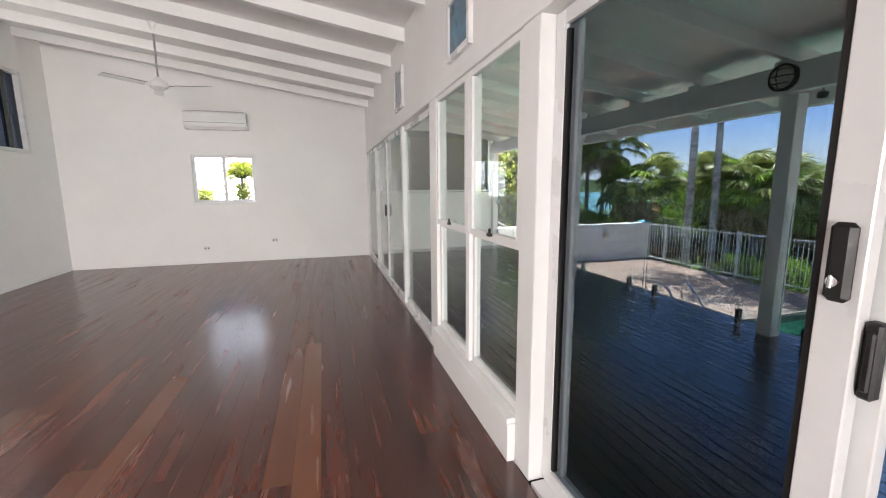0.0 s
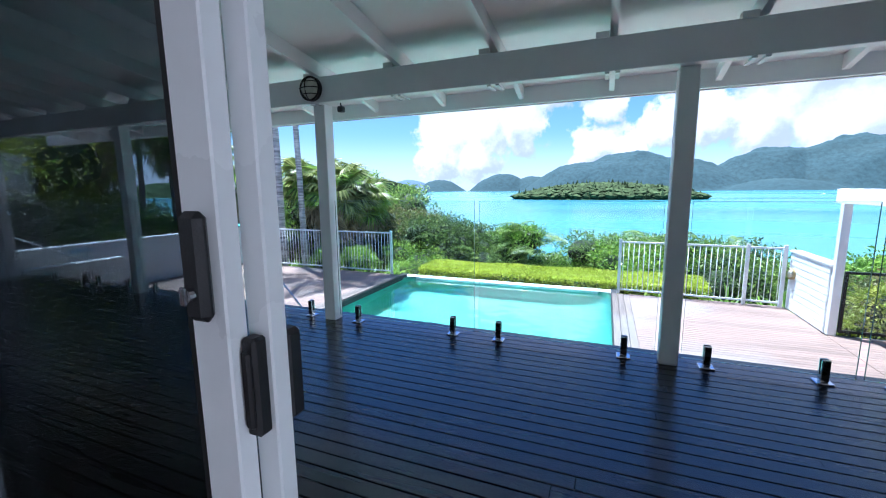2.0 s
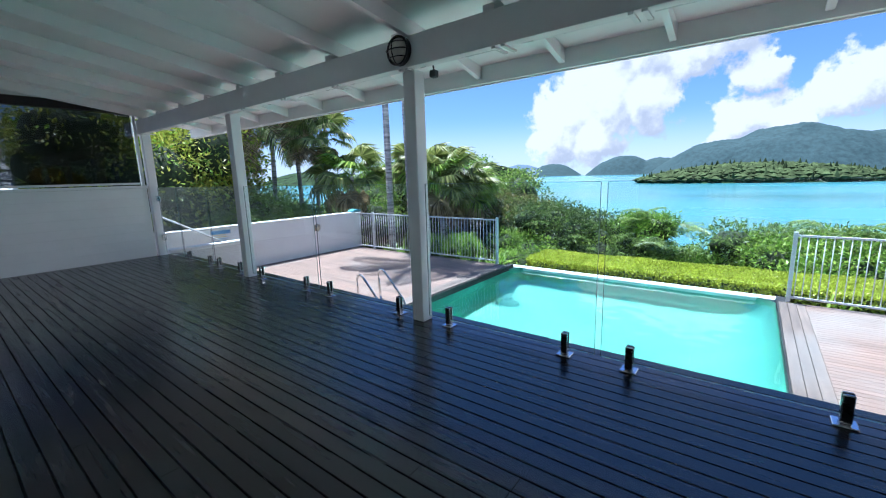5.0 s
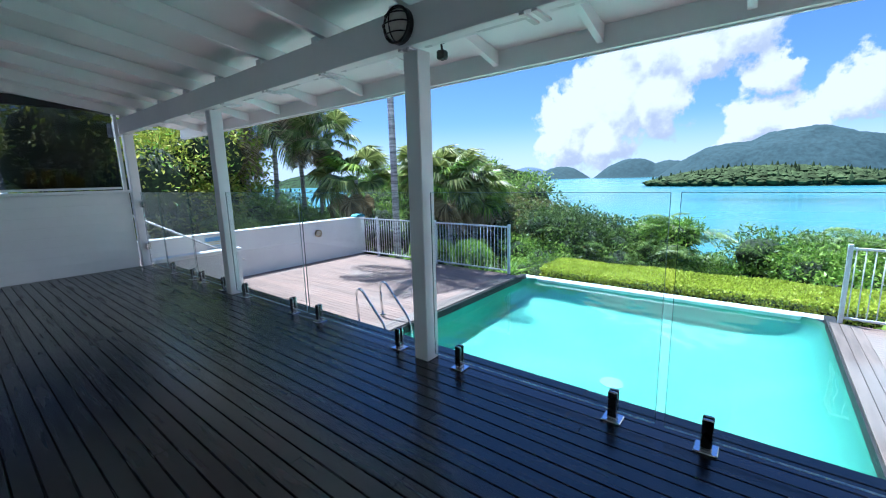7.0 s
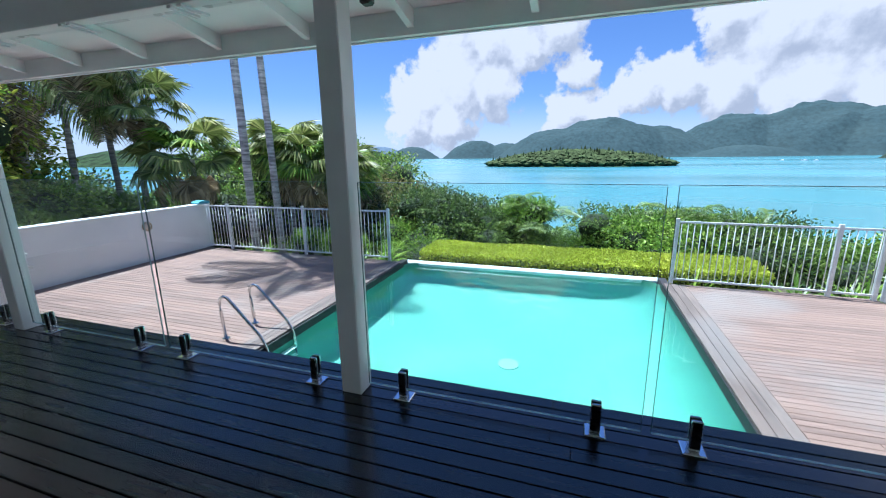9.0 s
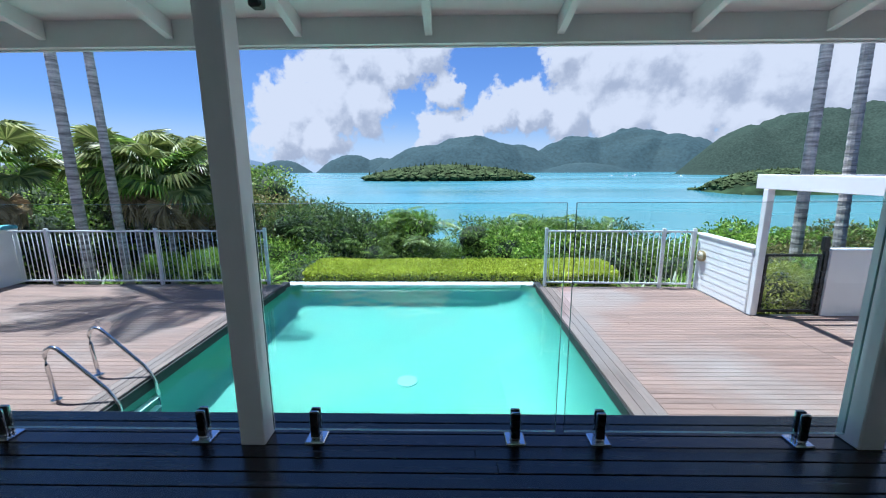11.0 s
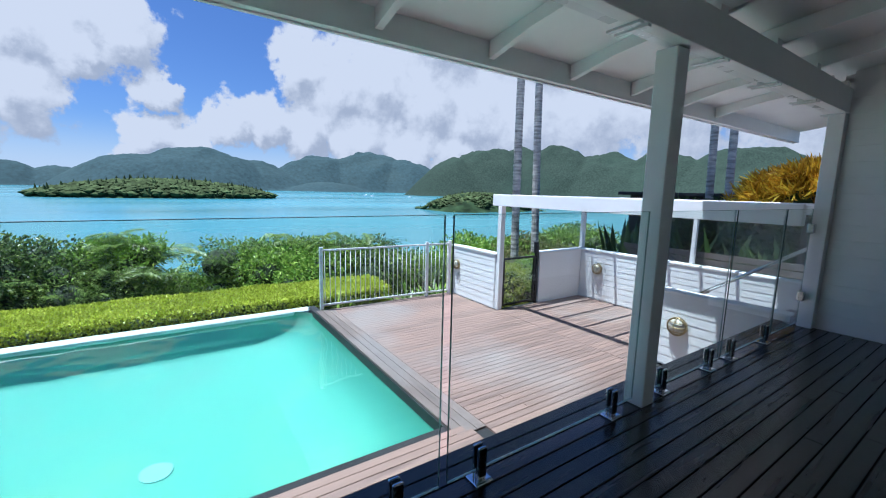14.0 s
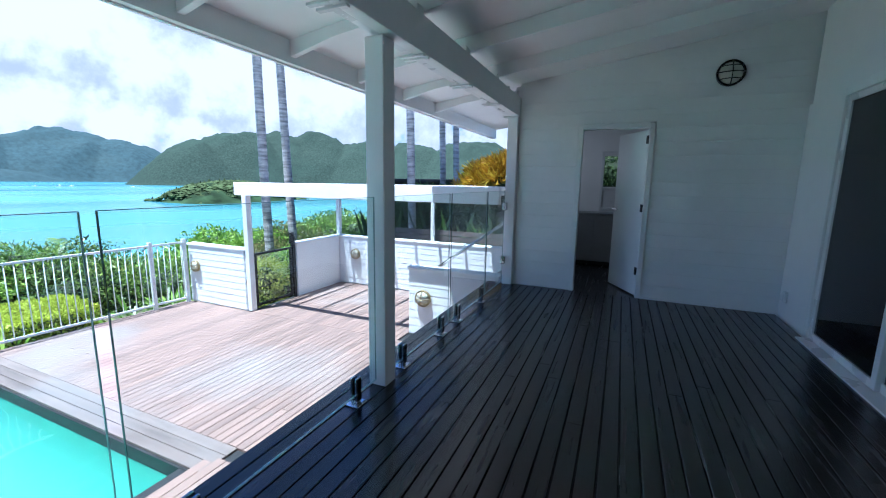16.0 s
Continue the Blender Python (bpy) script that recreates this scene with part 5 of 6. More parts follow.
def crown_points(lobes, count, rng, lump=0.38):
    """Points near the outside of lobes (centre, radii), and their outward way."""
    vol = np.array([r[0] * r[1] + r[1] * r[2] + r[0] * r[2] for _, r in lobes])
    pick = rng.choice(len(lobes), count, p=vol / vol.sum())
    c = np.array([l[0] for l in lobes])[pick]
    r = np.array([l[1] for l in lobes])[pick]
    u = rng.normal(0, 1, (count, 3))
    u /= np.linalg.norm(u, axis=1)[:, None]
    u[:, 2] = np.where(u[:, 2] < -0.35, -u[:, 2], u[:, 2])
    w = 1 + lump * np.sin(u[:, 0] * 5 + pick) * np.sin(u[:, 1] * 6 + 2 * pick) * np.cos(u[:, 2] * 5)
    q = (0.78 + 0.34 * rng.random(count) ** 1.5) * w
    return c + u * r * q[:, None], u


# solid dark blobs behind the leaves, coloured as the crown's inner shade
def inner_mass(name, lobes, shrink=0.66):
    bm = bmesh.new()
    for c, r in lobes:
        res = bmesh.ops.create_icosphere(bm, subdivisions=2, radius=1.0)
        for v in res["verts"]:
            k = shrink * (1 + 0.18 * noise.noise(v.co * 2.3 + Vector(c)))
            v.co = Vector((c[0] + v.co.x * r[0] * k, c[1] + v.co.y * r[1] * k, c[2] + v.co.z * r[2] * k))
    return mesh_of(name, bm, INNER_SHADE, True)


def shrub(name, label, category, at, lobes, count, size, mat, seed, aspect=0.42, droop=0.25, trunk=True, group="", spread=0.9, second=None):
    """A leafy plant: short limbs, a dense inner mass and a crown of single leaves. Lobes are relative to at."""
    rng = np.random.default_rng(seed)
    t = thing(name, label, category, at, group)
    lowest = min(c[2] - r[2] for c, r in lobes)
    if trunk:
        bm = bmesh.new()
        g = ground_z(at[0], at[1]) - at[2] - 0.3
        base = Vector((0, 0, min(g, lowest)))
        for c, r in lobes[:5]:
            m = base.lerp(Vector(c), 0.5) + Vector((0.1 * r[0], -0.1 * r[1], 0))
            tube(bm, [base, m, Vector(c)], [0.10 + 0.03 * max(r), 0.07 + 0.02 * max(r), 0.03], 7)
        part("trunk", bm, BARK, t)
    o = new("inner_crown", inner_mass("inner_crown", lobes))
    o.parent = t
    pts, out = crown_points(lobes, count, rng)
    o = new("crown", leaves_mesh("crown", pts, out, size, mat, rng, aspect, droop, spread))
    o.parent = t
    if second:
        pts, out = crown_points(lobes, count // 4, rng)
        o = new("new_growth", leaves_mesh("new_growth", pts + out * 0.05, out, size * 1.1, second, rng, aspect, droop, spread))
        o.parent = t
    return t


def sprays(parent, lobes, count, scale, seed):
    """Feathery sprays that stand out of a crown, joined as one part."""
    rng = random.Random(seed)
    src = FEATHER[0]
    co = np.empty(len(src.vertices) * 3)
    src.vertices.foreach_get("co", co)
    co = co.reshape(-1, 3)
    fc = [tuple(q.vertices) for q in src.polygons]
    verts, faces = [], []
    for _ in range(count):
        c, r = rng.choice(lobes[:-1])
        a, e = rng.uniform(0, 2 * math.pi), rng.uniform(0.25, 1.3)
        d = Vector((math.cos(a) * math.cos(e), math.sin(a) * math.cos(e), math.sin(e)))
        p = Vector(c) + Vector((d.x * r[0], d.y * r[1], d.z * r[2])) * 0.85
        m = Matrix.Translation(p) @ pose(0, 0, 0, 0, 0, math.degrees(a) + rng.uniform(-40, 40)) @ pose(0, 0, 0, rng.uniform(-20, 20), -rng.uniform(-5, 35), 0) @ Matrix.Scale(scale * rng.uniform(0.7, 1.3), 4)
        mm = np.array(m)
        k = len(verts)
        verts += (co @ mm[:3, :3].T + mm[:3, 3]).tolist()
        faces += [tuple(i + k for i in f) for f in fc]
    me = bpy.data.meshes.new("sprays")
    me.from_pydata(verts, [], faces)
    me.materials.append(LEAF_MID)
    o = new("sprays", me)
    o.parent = parent
    o["kind"] = "stuff"


def lumps(rng, n, spread_xy, rise, r):
    """A few overlapping lobes for an uneven crown."""
    out = [((0, 0, 0), (r * 1.15, r * 1.15, r))]
    for k in range(n):
        a = 2 * math.pi * (k + rng.random() * 0.7) / n
        q = r * rng.uniform(0.55, 0.85)
        out.append(((spread_xy * math.cos(a) * rng.uniform(0.6, 1.1), spread_xy * math.sin(a) * rng.uniform(0.6, 1.1), rng.uniform(-0.4, 1.0) * rise), (q, q, q * rng.uniform(0.75, 1.05))))
    return out


def bearing(az, d, x=2.0, y=1.5):
    return x + d * math.cos(radians(az)), y + d * math.sin(radians(az))


# clipped hedge along the pool's far edge
rng = np.random.default_rng(3)
HX0, HX1, HY0, HY1, HZ0, HZ1 = 11.05, 12.5, -2.35, 5.0, -1.75, -0.95
hedge = thing("hedge", "clipped bright lime-green hedge behind the pool", "hedge", (0, 0, 0))
# filler block whose dark colour stands for shade inside the hedge
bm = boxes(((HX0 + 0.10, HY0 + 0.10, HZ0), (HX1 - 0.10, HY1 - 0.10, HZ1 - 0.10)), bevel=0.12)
part("inner_hedge", bm, INNER_SHADE, hedge)
n = 42000
face = rng.random(n)
p = np.stack([rng.uniform(HX0, HX1, n), rng.uniform(HY0, HY1, n), rng.uniform(HZ0 + 0.1, HZ1, n)], 1)
o3 = np.zeros((n, 3))
top = face < 0.62
p[top, 2] = HZ1 - 0.09 * rng.random(top.sum()) ** 2 + 0.03 * np.sin(p[top, 1] * 3.1) * np.cos(p[top, 0] * 4)
o3[top, 2] = 1.0
fr = (face >= 0.62) & (face < 0.86)
p[fr, 0] = HX0 + 0.10 * rng.random(fr.sum())
o3[fr, 0] = -1.0
en = face >= 0.86
p[en, 1] = np.where(rng.random(en.sum()) < 0.5, HY0 + 0.08, HY1 - 0.08)
o3[en, 1] = np.where(p[en, 1] < 0, -1.0, 1.0)
edge = np.minimum(p[:, 0] - HX0, HX1 - p[:, 0])
p[:, 2] -= np.where(top, 0.12 * np.exp(-edge * 14), 0)
ob = new("crown", leaves_mesh("crown", p, o3, 0.060, LEAF_LIME, rng, 0.6, 0.0, 0.55))
ob.parent = hedge


# ---- palms
def feather_mesh(name, length, mat, seed, leaflets=42, droop=1.0, leaf=0.55):
    """A feather frond that grows along +x and arches down."""
    rng = np.random.default_rng(seed)
    verts, faces = [], []

    def mid(t):
        return np.array([length * (t - 0.10 * t * t), 0, length * (0.42 * t - 0.62 * droop * t * t)])

    for k in range(15):
        p, q = mid(k / 15), mid((k + 1) / 15)
        w0, w1 = 0.022 * (1 - k / 16), 0.022 * (1 - (k + 1) / 16)
        i = len(verts)
        verts += [p + (0, w0, 0), p - (0, w0, 0), p + (0, 0, w0), q + (0, w1, 0), q - (0, w1, 0), q + (0, 0, w1)]
        faces += [(i, i + 2, i + 5, i + 3), (i + 2, i + 1, i + 4, i + 5), (i + 1, i, i + 3, i + 4)]
    for k in range(leaflets):
        t = 0.14 + 0.86 * k / leaflets
        p, tan = mid(t), mid(min(1, t + 0.02)) - mid(t - 0.02)
        tan /= np.linalg.norm(tan)
        ll = leaf * (0.45 + 1.1 * math.sin(math.pi * min(1, t * 0.9 + 0.08))) * rng.uniform(0.85, 1.1)
        for s in (-1, 1):
            d = tan * 0.55 + np.array([0, s * 0.85, 0.12 + rng.normal(0, 0.12)])
            d /= np.linalg.norm(d)
            side = np.cross(d, (0, 0, 1))
            side /= np.linalg.norm(side)
            w = 0.020
            m = p + d * ll * 0.5
            e = p + d * ll * 0.92 + np.array([0, 0, -0.32 * ll])
            i = len(verts)
            verts += [p - side * w * 0.5, p + side * w * 0.5, m + side * w, m - side * w, e]
            faces += [(i, i + 1, i + 2, i + 3), (i + 3, i + 2, i + 4)]
    me = bpy.data.meshes.new(name)
    me.from_pydata([tuple(v) for v in verts], [], faces)
    me.materials.append(mat)
    return me


def fan_mesh(name, mat, seed, stalk=0.8, blade=0.75, n=34, droop=0.45):
    """A fan leaf on a stalk along +x, with split drooping tips."""
    rng = np.random.default_rng(seed)
    verts, faces = [], []
    for k in range(6):
        x0, x1 = stalk * k / 6, stalk * (k + 1) / 6
        z0, z1 = 0.25 * x0 - 0.10 * x0 * x0, 0.25 * x1 - 0.10 * x1 * x1
        i = len(verts)
        verts += [(x0, 0.012, z0), (x0, -0.012, z0), (x0, 0, z0 - 0.012), (x1, 0.012, z1), (x1, -0.012, z1), (x1, 0, z1 - 0.012)]
        faces += [(i, i + 1, i + 4, i + 3), (i + 1, i + 2, i + 5, i + 4), (i + 2, i, i + 3, i + 5)]
    hub = np.array([stalk, 0, 0.25 * stalk - 0.10 * stalk * stalk])
    for k in range(n):
        a = radians(-128 + 256 * k / (n - 1))
        d = np.array([math.cos(a), math.sin(a), 0.12])
        s = np.array([-math.sin(a), math.cos(a), 0])
        L = blade * (0.72 + 0.28 * math.cos(a * 0.7)) * rng.uniform(0.92, 1.06)
        w = L * 0.05
        fold = np.array([0, 0, 0.02])
        m = hub + d * L * 0.55
        e = hub + d * L * 0.9 + np.array([0, 0, -droop * L * rng.uniform(0.5, 1.1)])
        i = len(verts)
        verts += [tuple(hub), tuple(m + s * w - fold), tuple(m + fold), tuple(m - s * w - fold), tuple(e)]
        faces += [(i, i + 1, i + 2), (i, i + 2, i + 3), (i + 1, i + 4, i + 2), (i + 2, i + 4, i + 3)]
    me = bpy.data.meshes.new(name)
    me.from_pydata(verts, [], faces)
    me.materials.append(mat)
    return me


FEATHER = [feather_mesh("frond", 2.7, FROND, 11), feather_mesh("frond", 2.5, FROND, 12, droop=1.3), feather_mesh("frond", 2.4, FROND, 13, droop=0.75)]
FEATHER_DRY = feather_mesh("dry_frond", 2.2, FROND_DRY, 14, droop=1.5)
FAN = [fan_mesh("fan_leaf", FROND, 21), fan_mesh("fan_leaf", FROND, 22, droop=0.6), fan_mesh("fan_leaf", LEAF_FRESH, 23, stalk=0.6)]
FAN_DRY = fan_mesh("dry_fan_leaf", FROND_DRY, 24, droop=0.9)


def palm_trunk(t, foot, topp, r0, r1, rings=True):
    foot, topp = Vector(foot), Vector(topp)
    bm = bmesh.new()
    L = (topp - foot).length
    n = int(L / 0.085) if rings else int(L / 0.4)
    n = min(n, 190)
    pts, rad = [], []
    for k in range(n + 1):
        f = k / n
        p = foot.lerp(topp, f) + Vector((0.12 * math.sin(f * 3.1), 0.10 * math.sin(f * 2.4 + 1), 0))
        r = r0 + (r1 - r0) * f + (0.35 * r0 * math.exp(-f * L / 0.5))
        pts.append(p)
        rad.append(r * (1.02 if k % 2 else 0.96) if rings else r * (1 + 0.05 * math.sin(k * 2.3)))
    tube(bm, pts, rad, 12)
    return part("trunk", bm, PALMBARK, t, smooth=not rings)


def palm(kind, at, height, seed, lean=(0, 0), r=0.12, count=15, scale=1.0, label=None, dry=3, rings=True):
    """A palm: ringed trunk and a crown of single fronds (feather or fan)."""
    rnd = random.Random(seed)
    z = ground_z(at[0], at[1]) - 0.2
    t = thing("palm_tree", label or ("tall palm with a slim ringed grey trunk and feather fronds" if kind == "feather" else "fan palm with drooping split leaves and dry skirt"), "palm", (at[0], at[1], z), "garden palms")
    topp = Vector((lean[0], lean[1], height))
    palm_trunk(t, (0, 0, 0), topp, r, r * 0.72, rings)
    for k in range(count):
        a = 360 * (k * 0.382) + rnd.uniform(-15, 15)
        up = 62 - 105 * (k / count) ** 1.1 + rnd.uniform(-8, 8)
        me = rnd.choice(FEATHER if kind == "feather" else FAN)
        o = new("frond", me)
        o.parent = t
        s = scale * rnd.uniform(0.85, 1.1)
        o.matrix_local = Matrix.Translation(topp) @ pose(0, 0, 0, 0, 0, a) @ pose(0, 0, 0, 0, -up * 0.75, 0) @ pose(0.08, 0, 0, rnd.uniform(-25, 25), 0, 0) @ Matrix.Scale(s, 4)
    for k in range(dry):
        a = rnd.uniform(0, 360)
        o = new("dry_frond", FEATHER_DRY if kind == "feather" else FAN_DRY)
        o.parent = t
        o.matrix_local = Matrix.Translation(topp - Vector((0, 0, 0.1))) @ pose(0, 0, 0, 0, 0, a) @ pose(0, 0, 0, 0, rnd.uniform(45, 80), 0) @ Matrix.Scale(scale * rnd.uniform(0.7, 1.0), 4)
    return t


# tall slim palms whose crowns stand above the roof line
palm("feather", (10.85, 9.75), 12.0, 31, (-0.2, 0.1), 0.115, 11, 0.95)
palm("feather", (11.25, 9.2), 15.6, 32, (-0.25, 0.3), 0.10, 7, 0.6)
palm("feather", (9.85, -5.35), 14.5, 33, (0.1, 0.0), 0.108, 16, 1.15)
palm("feather", (10.75, -7.0), 15.5, 34, (0.15, 0.2), 0.115, 15, 1.15)
palm("feather", (7.44, -9.95), 13.0, 35, (0.1, 0.2), 0.10, 14, 1.1)
palm("feather", (7.0, -9.9), 14.0, 36, (0.1, 0.1), 0.10, 14, 1.1)
palm("feather", (7.4, -7.75), 13.5, 37, (0.1, -0.1), 0.11, 14, 1.1)
# palm grove north of the pool deck
for k, (kind, az, d, h, sc, cnt) in enumerate((("feather", 56.5, 16.5, 6.6, 0.9, 11), ("feather", 60.5, 16.0, 7.2, 0.95, 12), ("fan", 52.6, 16.0, 5.3, 0.95, 15), ("fan", 50.0, 15.5, 3.7, 1.1, 18),
                                              ("feather", 64.5, 15.5, 6.0, 0.95, 11), ("feather", 67.5, 17.0, 7.4, 0.95, 11), ("feather", 54.2, 17.5, 6.9, 0.85, 10))):
    x, y = bearing(az, d)
    g = ground_z(x, y)
    palm(kind, (x, y), h - 1.45 - g + 0.2 - 0.9, 50 + k, (0.35 * math.sin(k * 2.1), 0.3 * math.cos(k)), 0.10, cnt, sc * 1.12, dry=6, rings=False)
# fan palms beside the pool
for k, (az, d, h) in enumerate(((35.5, 13.8, 1.15), (32.0, 14.5, 0.65), (38.5, 15.0, 1.4))):
    x, y = bearing(az, d)
    palm("fan", (x, y), h - ground_z(x, y) + 0.2, 70 + k, (0, 0), 0.12, 30, 1.15, dry=6, rings=False)

# ---- shrubs and small trees of the garden slope
R = random.Random(9)
PLANTS = [
    # bearing, distance, top height, radius, leaf size, material, label, aspect
    (22.5, 15.0, 0.55, 1.5, 0.13, LEAF_OLIVE, "olive and bronze leaved shrub on the garden slope", 0.45),
    (18.5, 14.0, 0.45, 1.35, 0.12, LEAF_DARK, "dense dark green shrub on the garden slope", 0.45),
    (22.0, 12.6, -0.55, 0.9, 0.10, LEAF_FRESH, "bright green shrub beside the hedge", 0.45),
    (20.8, 11.8, -1.05, 0.75, 0.09, LEAF_GREY, "grey-green flowering shrub beside the hedge", 0.4),
    (14.5, 14.0, 0.10, 1.05, 0.10, LEAF_DARK, "small glossy dark green tree on the slope", 0.5),
    (11.5, 13.5, -0.35, 1.2, 0.10, LEAF_MID, "soft green feathery shrub on the slope", 0.3),
    (7.0, 14.2, -0.10, 0.8, 0.17, LEAF_FRESH, "thin leaved sapling on the slope", 0.28),
    (3.5, 14.5, -1.15, 1.3, 0.12, LEAF_MID, "low green shrub behind the hedge", 0.3),
    (-0.5, 15.5, -1.35, 1.3, 0.12, LEAF_MID, "low green shrub behind the hedge", 0.35),
    (-4.5, 15.0, -1.25, 1.2, 0.13, LEAF_FRESH, "low fresh green shrub behind the hedge", 0.4),
    (-8.0, 15.0, -0.35, 1.2, 0.13, LEAF_MID, "green shrub behind the hedge", 0.35),
    (-11.0, 14.0, -0.45, 1.15, 0.14, LEAF_FRESH, "fresh green broad-leaved shrub behind the hedge", 0.45),
    (-14.5, 15.2, -0.30, 1.2, 0.13, LEAF_MID, "green shrub behind the pool fence", 0.3),
    (-18.5, 15.0, -0.45, 1.3, 0.13, LEAF_MID, "green shrub behind the pool fence", 0.3),
    (-22.5, 14.5, -0.50, 1.3, 0.12, LEAF_DARK, "dense green shrub behind the pool fence", 0.45),
    (-26.5, 14.5, -0.75, 1.3, 0.12, LEAF_MID, "green shrub behind the pool fence", 0.45),
    (-30.5, 14.8, -0.9, 1.2, 0.11, LEAF_MID, "green shrub behind the low wall", 0.45),
    (-36.0, 15.5, -0.35, 1.3, 0.14, LEAF_FRESH, "fresh green broad-leaved shrub behind the gate", 0.5),
    (-40.0, 14.5, -0.5, 1.2, 0.12, LEAF_OLIVE, "reddish green shrub behind the gate", 0.45),
    (-44.5, 16.0, -0.2, 1.2, 0.12, LEAF_OLIVE, "bronze shrub behind the nook wall", 0.45),
    (-49.0, 16.5, 0.05, 1.3, 0.15, LEAF_MID, "green shrub behind the nook wall", 0.4),
    (27.0, 16.5, 0.80, 1.5, 0.13, LEAF_OLIVE, "olive leaved small tree on the slope", 0.45),
    (29.5, 19.5, 1.6, 1.8, 0.16, LEAF_MID, "green tree behind the fan palms", 0.45),
    (36.5, 20.0, 2.4, 2.0, 0.16, LEAF_FRESH, "fresh green tree behind the fan palms", 0.45),
    (42.0, 21.0, 2.2, 2.1, 0.16, LEAF_MID, "green tree behind the tall palms", 0.45),
    (47.0, 19.0, 0.3, 1.7, 0.15, LEAF_MID, "green tree behind the palm grove", 0.45),
    (52.0, 21.0, 0.2, 2.0, 0.15, LEAF_DARK, "dark green tree behind the palm grove", 0.45),
    (57.0, 20.0, 0.3, 1.8, 0.15, LEAF_MID, "green tree behind the palm grove", 0.45),
    (62.0, 15.0, 0.6, 1.6, 0.15, LEAF_MID, "green leafy shrub beside the garden wall", 0.35),
    (66.0, 15.5, 0.9, 1.6, 0.16, LEAF_FRESH, "fresh green tree beside the garden wall", 0.35),
    (70.5, 16.0, 2.6, 1.9, 0.17, LEAF_YELLOW, "yellow-green flowering tree beside the garden wall", 0.4),
    (73.5, 17.0, 3.8, 2.4, 0.17, LEAF_YELLOW, "yellow-green flowering tree beside the garden wall", 0.4),
    (64.0, 21.0, 0.8, 1.8, 0.18, LEAF_DARK, "dark green tree behind the palm grove", 0.45),
    (77.0, 15.5, 4.2, 2.4, 0.17, LEAF_YELLOW, "green tree north of the house", 0.4),
    (84.0, 18.0, 0.6, 2.0, 0.17, LEAF_FRESH, "fresh green tree north of the house", 0.4),
    (93.0, 17.0, 0.2, 1.9, 0.17, LEAF_MID, "green tree north of the house", 0.4),
    (104.0, 15.0, 1.0, 1.6, 0.17, LEAF_FRESH, "fresh green tree north of the house", 0.4),
]
for k, (az, d, top_z, r, leaf, mat, label, aspect) in enumerate(PLANTS):
    x, y = bearing(az, d)
    z = top_z - r * 1.05
    lob = lumps(R, 8, r * 1.0, r * 0.45, r * 0.9)
    lob.append(((0.1, 0.2, -r * 1.1), (r * 1.35, r * 1.35, r * 0.9)))
    if z - ground_z(x, y) > 2.2:
        lob.append(((0.2, 0.0, -r * 1.9), (r * 1.2, r * 1.2, r * 1.0)))
    t = shrub("tree" if "tree" in label else "shrub", label, "tree" if "tree" in label else "shrub", (x, y, z), lob, int(7600 * max(0.8, r)), leaf * 0.95, mat, 100 + k, aspect,
              second=LEAF_FRESH if mat in (LEAF_MID, LEAF_FRESH, LEAF_YELLOW) else LEAF_MID)
    if aspect <= 0.35:
        sprays(t, lob, 34, 0.36 if d < 15.6 else 0.5, 500 + k)

# round clipped bushes behind the pool fence
for x, y, r in ((11.35, 7.3, 0.62), (11.3, 8.45, 0.50)):
    shrub("round_bush", "round clipped green bush behind the pool fence", "bush", (x, y, -1.0), [((0, 0, 0), (r, r, r * 0.8))], 4200, 0.055, LEAF_FRESH, 200 + int(y), 0.5, 0.0, False, "round bushes")


def strap_clump(label, at, count, length, width, mat, seed, up=0.9):
    """A clump of arching sword-shaped leaves."""
    rng = np.random.default_rng(seed)
    verts, faces = [], []
    for _ in range(count):
        a = rng.uniform(0, 2 * math.pi)
        L = length * rng.uniform(0.6, 1.15)
        e = rng.uniform(0.35, 1.0) * up
        d = np.array([math.cos(a) * (1.1 - e * 0.7), math.sin(a) * (1.1 - e * 0.7), e])
        s = np.array([-math.sin(a), math.cos(a), 0]) * width * 0.5
        b = np.array([rng.normal(0, 0.12), rng.normal(0, 0.12), 0])
        i = len(verts)
        for f, w in ((0, 0.5), (0.4, 1.0), (0.75, 0.8)):
            c = b + d * L * f + np.array([0, 0, -0.35 * L * f * f * (1.2 - e)])
            verts += [tuple(c - s * w), tuple(c + s * w)]
        verts.append(tuple(b + d * L + np.array([0, 0, -0.5 * L * (1.2 - e)])))
        faces += [(i, i + 1, i + 3, i + 2), (i + 2, i + 3, i + 5, i + 4), (i + 4, i + 5, i + 6)]
    me = bpy.data.meshes.new("leaves")
    me.from_pydata(verts, [], faces)
    me.materials.append(mat)
    t = thing("strap_leaf_plant", label, "plant", at, "strap-leaved plants")
    o = new("leaves", me)
    o.parent = t
    return t


for k, (x, y) in enumerate(((9.3, -4.3), (9.0, -5.1), (9.6, -4.9), (9.9, -4.0), (10.4, -5.2), (11.0, -3.6), (10.6, -2.6), (11.2, -1.2), (10.9, 9.8), (11.6, 6.2), (10.8, 6.6))):
    strap_clump("light green arching strap-leaved plant in the garden bed", (x, y, ground_z(x, y)), 70, 0.85, 0.045, LEAF_FRESH, 300 + k)
for k in range(12):
    x = 3.4 + 0.5 * k + 0.2 * math.sin(k * 3)
    strap_clump("tall dark broad-leaved plant behind the nook wall", (x, -7.4 - 0.5 * (k % 3), -1.15), 46, 1.8, 0.15, LEAF_DARK, 330 + k, 1.1)
